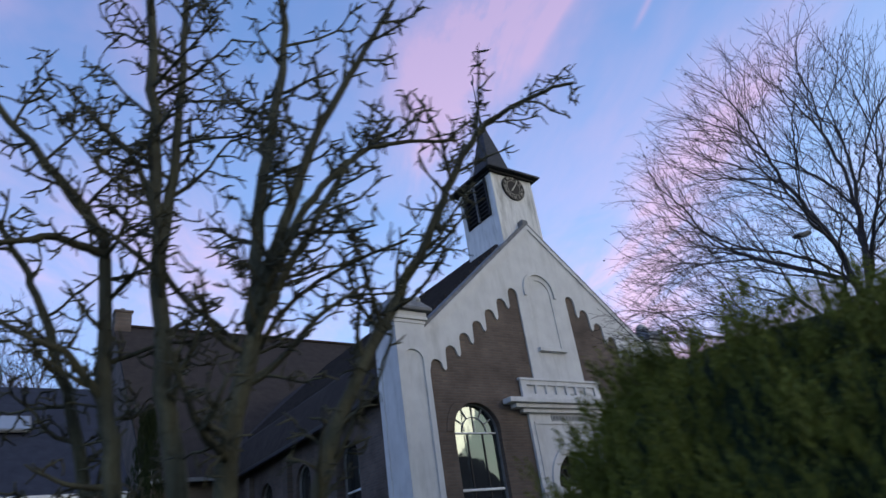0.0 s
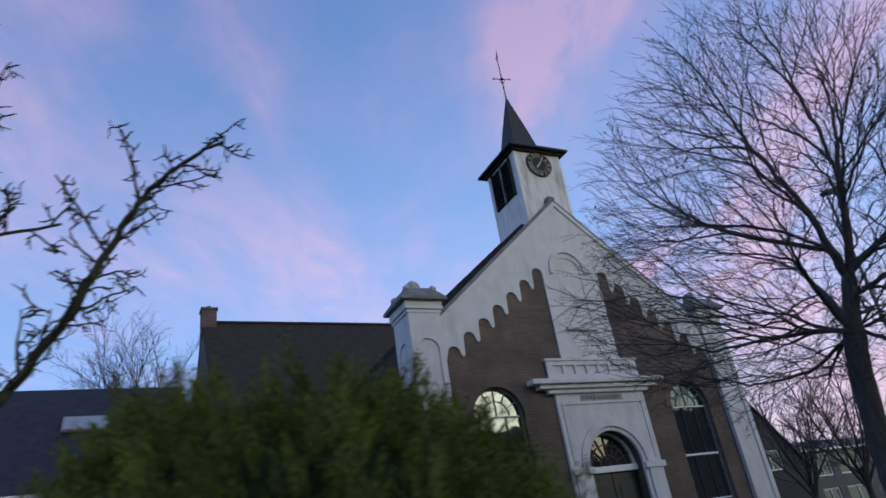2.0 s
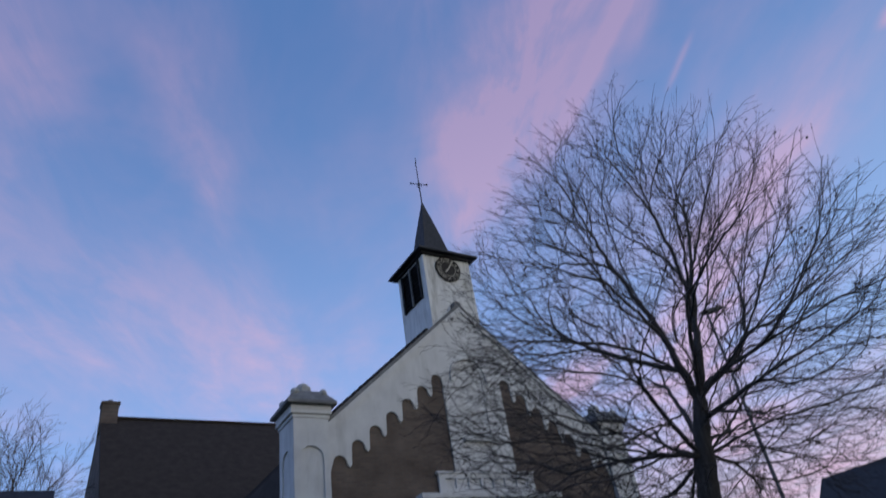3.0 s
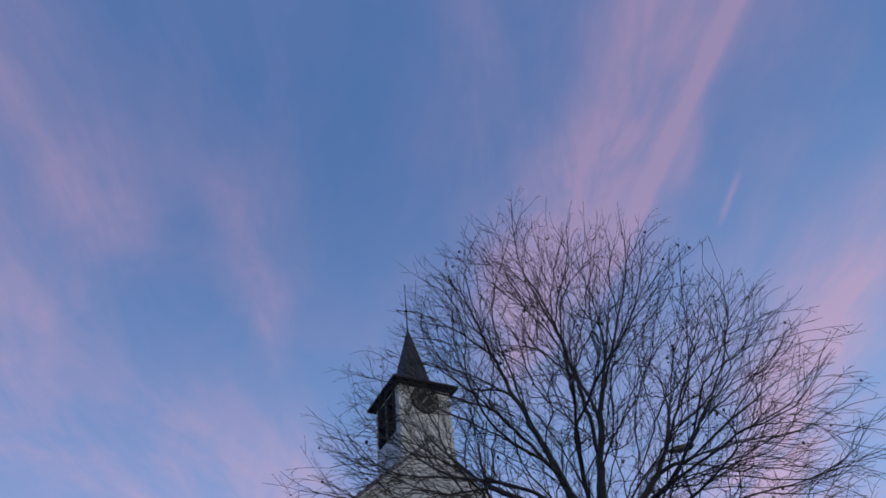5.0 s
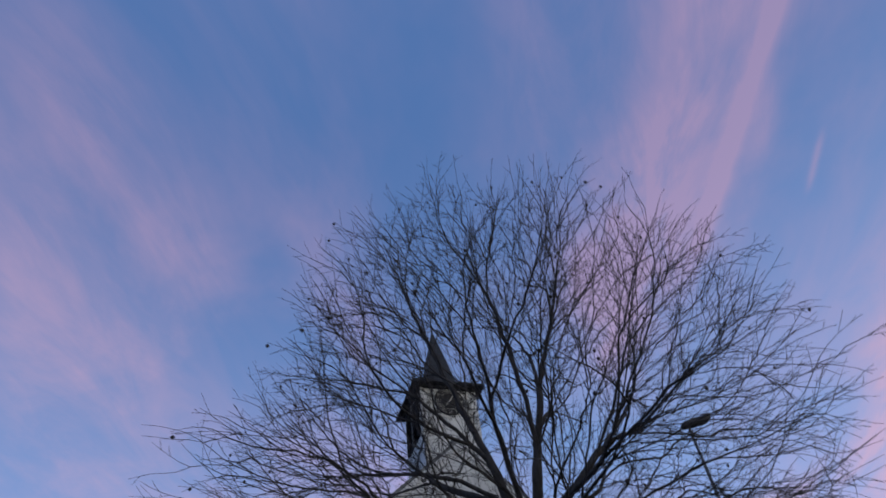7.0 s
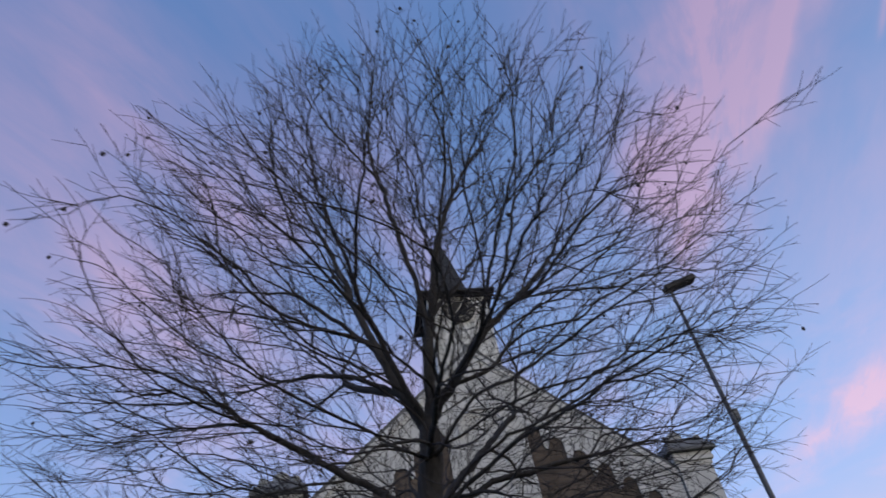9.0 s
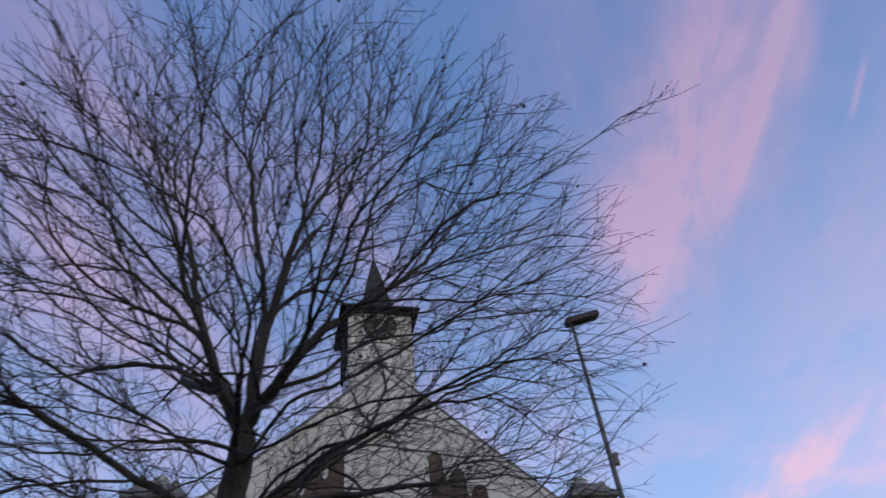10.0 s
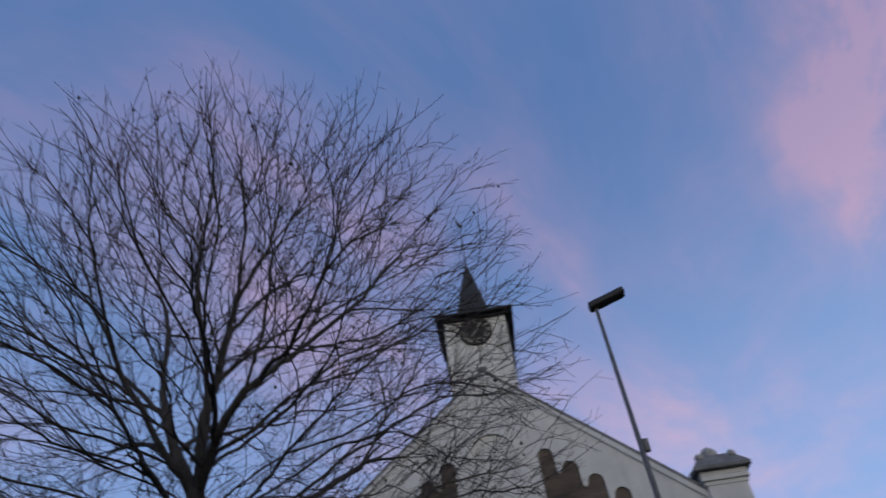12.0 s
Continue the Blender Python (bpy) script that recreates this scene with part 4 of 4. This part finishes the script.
def crown_points(count, inner):
    """Well spread points in the crown: an egg, flatter below, slimmer above on the tower's side."""
    got = np.zeros((0, 3))
    while len(got) < count:
        best = None
        for _ in range(6):
            while True:
                p = gen.normal(0, 1, 3)
                p = p / math.sqrt(p @ p) * (inner + (1 - inner) * gen.random() ** 0.62)
                r = math.sqrt(p @ p)
                az = math.atan2(p[1], p[0])
                slim = 1.0 - 0.24 * max(0.0, math.cos(az - radians(140))) * max(0.0, p[2] + 0.1) ** 0.25
                slim -= 0.22 * max(0.0, math.cos(az - radians(232))) * max(0.0, p[2]) ** 0.5
                ragged = 1.0 + 0.15 * noise.noise(Vector(p) / r * 2.9)
                q = np.array((p[0] * 3.0 * slim * ragged, p[1] * 3.0 * slim * ragged, 4.5 + p[2] * (3.50 if p[2] > 0 else 1.95) * (0.4 + 0.6 * ragged)))
                if q[2] > 3.2 or math.hypot(q[0], q[1]) > 1.0:
                    break
            gap = np.min(np.sum((got - q) ** 2, axis=1)) if len(got) else 9.0
            if best is None or gap > best[0]:
                best = (gap, q)
        got = np.vstack([got, best[1]])
    return got


def grow_crown():
    """Limbs first, then ever finer branches: each goes in an easy bend from the best place on the older wood."""
    cap = 40000
    pos, way, par = np.zeros((cap, 3)), np.zeros((cap, 3)), np.full(cap, -1)
    trail = np.zeros(cap)
    rank = np.full(cap, -1)
    count = 0

    def lay_course(pts, last, level, wobble):
        nonlocal count
        if last < 0:
            pos[0], way[0], count, last = pts[0], (0, 0, 1), 1, 0
        for i in range(len(pts) - 1):
            p0, p1, p2, p3 = [np.array(pts[min(max(k, 0), len(pts) - 1)]) for k in (i - 1, i, i + 1, i + 2)]
            n = max(2, int(np.linalg.norm(p2 - p1) / STEP))
            for k in range(1, n + 1):
                t = k / n
                c = 0.5 * (2 * p1 + (p2 - p0) * t + (2 * p0 - 5 * p1 + 4 * p2 - p3) * t * t + (3 * p1 - p0 - 3 * p2 + p3) * t ** 3)
                c = c + gen.normal(0, wobble, 3)
                d = c - pos[last]
                pos[count], way[count], par[count], rank[count] = c, d / max(1e-6, np.linalg.norm(d)), last, level
                trail[count] = trail[last] + (np.linalg.norm(d) if level >= 0 else 0.0)
                last = count
                count += 1

    lay_course(TRUNK, -1, -1, 0.006)
    for course in FORKS:
        start = int(np.argmin(np.sum((pos[:count] - np.array(course[0])) ** 2, axis=1)))
        first = count
        lay_course(course, start, 0, 0.009)
        trail[first:count] += 1.2 * max(0.0, 3.3 - course[0][2])
    heart = np.array((0.0, -0.2, 3.4))
    for level, number, inner in ((1, 90, 0.90), (2, 520, 0.62), (3, 2250, 0.30)):
        goals = crown_points(number, inner) if level < 3 else np.vstack([crown_points(700, 0.72), crown_points(number - 700, inner)])
        goals = goals[np.argsort(np.linalg.norm(goals - heart, axis=1))]
        for goal in goals:
            old = (rank[:count] >= 0)
            to = goal - pos[:count]
            far = np.linalg.norm(to, axis=1) + 1e-6
            turn = np.arccos(np.clip(np.sum(to * way[:count], axis=1) / far, -1, 1))
            cost = far * (1 + 1.3 * np.maximum(0, turn - 0.35) ** 2 + 0.5 * np.maximum(0, 0.30 - turn)) + 0.60 * trail[:count] + 9.0 * ~old
            i = int(np.argmin(cost))
            if far[i] < 0.12:
                continue
            ahead = to[i] / far[i]
            bow = pos[i] + (0.60 * way[i] + 0.40 * ahead) * far[i] * 0.42 + np.array((0, 0, -0.03 * far[i]))
            end = goal + np.array((0, 0, gen.normal(0.02, 0.05) * far[i]))
            lay_course([pos[i].copy(), 0.25 * pos[i] + 0.5 * bow + 0.25 * end, end], i, level, 0.006)
    kids = [[] for _ in range(count)]
    for i in range(1, count):
        kids[par[i]].append(i)
    rad = np.zeros(count)
    for i in range(count - 1, -1, -1):
        rad[i] = max(0.0034, sum(rad[k] ** 2.11 for k in kids[i]) ** (1 / 2.11))
    return [Vector(p) for p in pos[:count]], rad, kids


def lay_branches(P, rad, kids):
    """Each branch runs on along its thickest child; the others start anew from its side."""
    todo = [(0, None)]
    while todo:
        i, root = todo.pop()
        chain = [i] if root is None else [root, i]
        while kids[chain[-1]]:
            order = sorted(kids[chain[-1]], key=lambda k: -rad[k])
            todo += [(k, chain[-1]) for k in order[1:]]
            chain.append(order[0])
        radii = [min(rad[k], 1.02 * rad[chain[1]]) if root is not None else rad[k] for k in chain]
        pts = [P[k] for k in chain]
        if root is None:
            radii = [r * (1.35 if p.z < 0.2 else 1.0) for r, p in zip(radii, pts)]
        tree.lay(pts, radii)
        dress(pts, radii)


def dress(pts, radii):
    """Fine shoots on the thin wood and a whip at its end."""
    rnd = tree.rnd
    for i in range(1, len(pts)):
        if radii[i] > 0.014:
            continue
        d = (pts[i] - pts[i - 1]).normalized()
        last = i == len(pts) - 1
        for _ in range(1 if last or rnd.random() < 0.54 else 0):
            out_ = Vector((pts[i].x, pts[i].y, 1.2)).normalized()
            side = tree.side_way(d, radians(rnd.uniform(4, 18) if last else rnd.uniform(24, 46))) + out_ * 0.22
            length = rnd.uniform(0.16, 0.42)
            shoot = tree.path(pts[i], side, length, 4, 0.10, rnd.uniform(-0.15, 0.08))
            tree.lay(shoot, tree.taper(5, 0.0027, 0.0016))
            tree.tips.append(shoot[-1])
            for k in (1, 2, 3):
                if rnd.random() < 0.42:
                    tree.lay(tree.path(shoot[k], tree.side_way((shoot[k + 1] - shoot[k]).normalized(), radians(rnd.uniform(25, 48))), length * rnd.uniform(0.2, 0.5), 2, 0.06, 0.02), [0.0021, 0.0019, 0.0014])


lay_branches(*grow_crown())
from_lists("trunk", *tree.wood, BARK, street_tree, "grey-brown trunk and limbs")
tagged(from_lists("crown", *tree.twigs, TWIG, street_tree, "fine bare dark twigs"), kind="stuff")
vs_, fs_ = [], []
for tip in tree.rnd.sample(tree.tips, 150):
    o = len(vs_)
    r = 0.016
    drop = Vector((0, 0, -0.03))
    vs_ += [tip + drop + Vector(p) * r for p in ((1, 0, 0), (0, 1, 0), (-1, 0, 0), (0, -1, 0), (0, 0, 1.2), (0, 0, -1.2))]
    fs_ += [(o + a, o + b, o + c) for a, b, c in ((0, 1, 4), (1, 2, 4), (2, 3, 4), (3, 0, 4), (1, 0, 5), (2, 1, 5), (3, 2, 5), (0, 3, 5))]
tagged(from_lists("seed_growth", vs_, fs_, TWIG, street_tree, "small dark hanging seed pods"), kind="stuff")

# bare trees in the distance
def far_tree(at, seed, size, spread=1.0):
    root = thing("distant_tree", "small distant bare tree seen as a haze of twigs", "tree", at, group="distant bare trees")
    t_ = Tree(seed, 0.03)
    t_.lay([Vector((0, 0, -0.05)), Vector((0.03, 0, size * 0.2)), Vector((0, 0.02, size * 0.4))], [0.16, 0.12, 0.09])
    rules = [(0.40, 0.2, (25, 50), 0.5, 0.4, 6, 0.09, 0.04, 0.016, 0.5), (0.25, 0.15, (25, 50), 0.5, 0.4, 4, 0.1, 0.03, 0.010, 0.6), (0.22, 0.2, (25, 50), 0.5, 0.3, 3, 0.1, 0.03, 0.007, 0.7)]
    for k in range(9):
        a_ = 2.4 * k + seed
        rr = size * spread * (0.34 if k % 2 else 0.22)
        t_.limb([Vector((0, 0, size * (0.25 + 0.015 * k))), Vector((math.cos(a_) * rr * 0.5, math.sin(a_) * rr * 0.5, size * 0.55)), Vector((math.cos(a_) * rr, math.sin(a_) * rr, size * (0.95 - 0.2 * (k % 2))))], 0.06, 0.015, rules)
    from_lists("trunk", *t_.wood, BARK, root)
    tagged(from_lists("crown", *t_.twigs, TWIG, root, "hazy bare twigs"), kind="stuff")


far_tree((-9.4, 18.6, 0), 3, 11.6, 0.45)
far_tree((14.5, 4.5, 0), 4, 6.6)
far_tree((17.5, 9.0, 0), 6, 7.0)

# the small crooked tree beside the path
A = (-10.62, -8.72)
small_tree = thing("small_tree", "small bare many-stemmed tree with knobbly algae-green stems", "tree", (A[0], A[1], 0))
SPURS = [(0.070, 0.14, (40, 80), 0.36, 0.25, 6, 0.25, 0.05, 0.0056, 0.55),
         (0.052, 0.18, (45, 88), 0.32, 0.2, 3, 0.32, 0.05, 0.0048, 0.85),
         (0.036, 0.40, (45, 90), 0.42, 0.2, 2, 0.30, 0.03, 0.0042, 0.95)]
KNOBBLY = [(0.105, 0.46, (35, 80), 0.130, 0.55, 8, 0.15, 0.06, 0.0070, 0.48), *SPURS]
BRANCHED = [(0.080, 0.08, (35, 80), 0.25, 0.5, 7, 0.16, 0.06, 0.0066, 0.52), *SPURS]
STEMS = [
    (0.046, 0.014, KNOBBLY, [(0, 0, -0.02), (-0.04, 0.05, 0.9), (-0.10, 0.09, 1.93), (-0.15, 0.10, 2.24), (-0.20, 0.10, 2.80), (-0.24, 0.10, 3.28), (-0.28, 0.11, 3.85), (-0.34, 0.12, 4.5)]),
    (0.026, 0.010, BRANCHED, [(-0.19, 0.10, 2.70), (-0.16, 0.11, 2.98), (-0.14, 0.13, 3.33), (-0.13, 0.18, 3.99), (-0.11, 0.23, 4.7)]),
    (0.046, 0.012, KNOBBLY, [(0.03, -0.03, -0.02), (-0.02, -0.05, 1.0), (-0.02, -0.08, 1.89), (0.01, -0.12, 2.18), (0.05, -0.13, 2.41), (0.06, -0.15, 2.75), (0.11, -0.18, 3.18), (0.14, -0.22, 3.58), (0.11, -0.21, 4.3)]),
    (0.026, 0.009, BRANCHED, [(0.03, -0.13, 2.38), (0.10, -0.27, 2.68), (0.17, -0.36, 2.95), (0.30, -0.47, 3.25), (0.42, -0.56, 3.52)]),
    (0.019, 0.007, BRANCHED, [(0.03, -0.13, 2.36), (0.12, -0.31, 2.66), (0.24, -0.38, 2.84), (0.38, -0.36, 2.99), (0.52, -0.34, 3.18)]),
    (0.018, 0.006, BRANCHED, [(0.02, -0.12, 2.26), (0.10, -0.25, 2.50), (0.20, -0.36, 2.72), (0.30, -0.40, 2.90), (0.46, -0.42, 2.99), (0.70, -0.46, 3.05)]),
    (0.014, 0.006, BRANCHED, [(0.02, -0.12, 2.24), (0.14, -0.16, 2.44), (0.30, -0.25, 2.56), (0.48, -0.38, 2.63)]),
    (0.036, 0.007, KNOBBLY, [(0.05, 0.02, -0.02), (0.15, -0.05, 1.0), (0.25, -0.11, 1.89), (0.40, -0.13, 2.25), (0.60, -0.11, 2.56), (0.76, -0.16, 2.85), (0.89, -0.22, 3.13), (0.99, -0.30, 3.30), (1.09, -0.40, 3.38), (1.20, -0.52, 3.42), (1.29, -0.61, 3.43)]),
    (0.010, 0.005, BRANCHED, [(0.97, -0.29, 3.27), (0.93, -0.39, 3.41), (0.87, -0.50, 3.53)]),
    (0.010, 0.005, BRANCHED, [(0.85, -0.21, 3.06), (0.74, -0.31, 3.21), (0.64, -0.32, 3.36)]),
    (0.012, 0.006, BRANCHED, [(0.50, -0.12, 2.42), (0.40, -0.18, 2.68), (0.33, -0.16, 2.88)]),
    (0.040, 0.010, KNOBBLY, [(-0.05, 0.08, -0.02), (-0.15, 0.18, 1.0), (-0.24, 0.26, 1.96), (-0.29, 0.26, 2.28), (-0.34, 0.27, 2.82), (-0.50, 0.23, 3.00), (-0.67, 0.24, 3.21), (-0.85, 0.23, 3.40)]),
    (0.032, 0.009, KNOBBLY, [(-0.05, 0.12, -0.02), (-0.18, 0.3, 1.0), (-0.29, 0.42, 1.99), (-0.40, 0.43, 2.38), (-0.48, 0.43, 2.61), (-0.59, 0.44, 2.82), (-0.75, 0.43, 3.03)]),
    (0.020, 0.007, BRANCHED, [(-0.33, 0.26, 2.75), (-0.48, 0.22, 2.77), (-0.58, 0.20, 2.73), (-0.80, 0.19, 2.66)]),
    (0.018, 0.007, BRANCHED, [(-0.29, 0.26, 2.24), (-0.41, 0.20, 2.37), (-0.50, 0.18, 2.40), (-0.72, 0.19, 2.52)]),
    (0.016, 0.007, BRANCHED, [(-0.20, 0.10, 2.82), (-0.28, 0.15, 3.08), (-0.41, 0.18, 3.24), (-0.52, 0.18, 3.36)]),
    (0.015, 0.007, BRANCHED, [(-0.18, 0.10, 2.64), (-0.08, 0.11, 2.53), (0.02, 0.09, 2.45), (0.07, 0.08, 2.38)]),
]
for k, (r0, r1, rules, pts) in enumerate(STEMS):
    tree = Tree(50 + k, 0.0085)
    tree.limb([Vector(p) for p in pts], r0 * 0.9, r1, rules)
    stem = from_lists("stem", *tree.wood, BARK_GREEN, small_tree, "algae-green knobbly stem")
    tagged(from_lists("spur_growth", *tree.twigs, BARK_GREEN, stem, "crooked short spur twigs"), kind="stuff")

# ---------------------------------------------------------------- conifer bush
BUSH = (-9.15, -9.70)
bush = thing("conifer_bush", "dense rounded dark-green conifer bush", "bush", (BUSH[0], BUSH[1], 0))


def bush_r(theta, z):
    """Outline of the bush: its radius by direction and height."""
    h = min(max(z / (2.22 - 0.07 * max(0.0, math.cos(theta + radians(45)))), 0.0), 1.0)
    r = 1.18 * math.sqrt(max(0.0, 1 - h ** 2.6))
    return r * (1.0 + 0.10 * noise.noise(Vector((math.cos(theta) * 1.6, math.sin(theta) * 1.6, z * 1.3))))


# solid hull behind the plumes, its dark colour standing in for inner shade
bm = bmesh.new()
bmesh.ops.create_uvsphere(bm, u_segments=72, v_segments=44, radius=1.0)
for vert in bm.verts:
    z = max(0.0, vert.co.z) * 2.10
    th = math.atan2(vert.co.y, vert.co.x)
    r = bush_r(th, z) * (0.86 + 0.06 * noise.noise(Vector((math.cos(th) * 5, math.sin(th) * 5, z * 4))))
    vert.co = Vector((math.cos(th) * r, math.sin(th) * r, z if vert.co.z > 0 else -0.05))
part("bush_core", bm, LEAF_CORE, bush, "solid core coloured near-black for the shade between the plumes", smooth=True)


def plumes(seed, tufts, sprays, height, radius_at, size, lean):
    """Upright tufts over a rounded outline, each of many feathery sprays drawn to a point."""
    rnd = random.Random(seed)
    vs, fs = [], []
    for number in range(tufts):
        th, z = 2.39996 * number + rnd.uniform(-0.2, 0.2), height * ((number + rnd.random()) / tufts) ** 0.62
        r = radius_at(th, z) * rnd.uniform(0.84, 0.99)
        if number % 9 == 0 and z > 0.6 * height:
            # the crest, which closes over towards the middle
            r, z = r * rnd.random() ** 0.5, height * rnd.uniform(0.95, 0.985)
            r = min(r, radius_at(th, z))
        foot = Vector((math.cos(th) * r, math.sin(th) * r, z - 0.16 * size))
        out_ = rnd.uniform(0.05, lean)
        core = Vector((math.cos(th) * out_ + rnd.gauss(0, 0.08), math.sin(th) * out_ + rnd.gauss(0, 0.08), 1.0)).normalized()
        tall = size * rnd.uniform(0.17, 0.28) * (1.35 if rnd.random() < 0.12 else 1.0)
        wide = tall * rnd.uniform(0.20, 0.30)
        across = core.orthogonal().normalized()
        for j in range(sprays):
            g = rnd.random()
            turn = rnd.uniform(0, 6.28)
            spread = across * math.cos(turn) + core.cross(across) * math.sin(turn)
            p = foot + core * tall * g * 0.8 + spread * wide * (1 - g) ** 0.7
            axis = (core + spread * 0.35 * (1 - g)).normalized()
            length = size * rnd.uniform(0.05, 0.10)
            ref = axis.orthogonal().normalized()
            for k in range(9):
                f = (k + rnd.random()) / 9
                ang = turn + 2.4 * k
                side = ref * math.cos(ang) + axis.cross(ref) * math.sin(ang)
                base = p + axis * length * f
                tipv = base + (axis + side * rnd.uniform(0.3, 0.7)).normalized() * length * 0.5 * (1.2 - f)
                wv = axis.cross(side).normalized() * 0.0030 * size
                mid = base.lerp(tipv, 0.5)
                o = len(vs)
                vs += [base, mid + wv, tipv, mid - wv]
                fs.append((o, o + 1, o + 2, o + 3))
    return vs, fs


tagged(from_lists("foliage", *plumes(3, 1500, 20, 2.12, bush_r, 1.0, 0.45), LEAF, bush, "feathery dark olive-green conifer plumes", smooth=False), kind="stuff")

# slim dark conifer in front of the wing
cypress = thing("columnar_conifer", "slim dark columnar conifer beside the church", "tree", (-8.85, 0.70, 0))


def column_r(theta, z):
    h = min(max(z / 4.85, 0.0), 1.0)
    return 0.36 * (1 - h ** 2.2) * (1.0 + 0.18 * noise.noise(Vector((math.cos(theta), math.sin(theta), z * 1.2)))) + 0.01


# plain cone in the same painted shade, filling the gaps between sprays
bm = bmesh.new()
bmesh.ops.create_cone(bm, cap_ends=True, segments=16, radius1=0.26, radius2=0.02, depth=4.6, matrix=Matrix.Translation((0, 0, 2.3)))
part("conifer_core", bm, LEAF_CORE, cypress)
tagged(from_lists("foliage", *plumes(8, 210, 22, 4.75, column_r, 1.3, 0.2), LEAF_DARK, cypress, "dense dark sprays", smooth=False), kind="stuff")
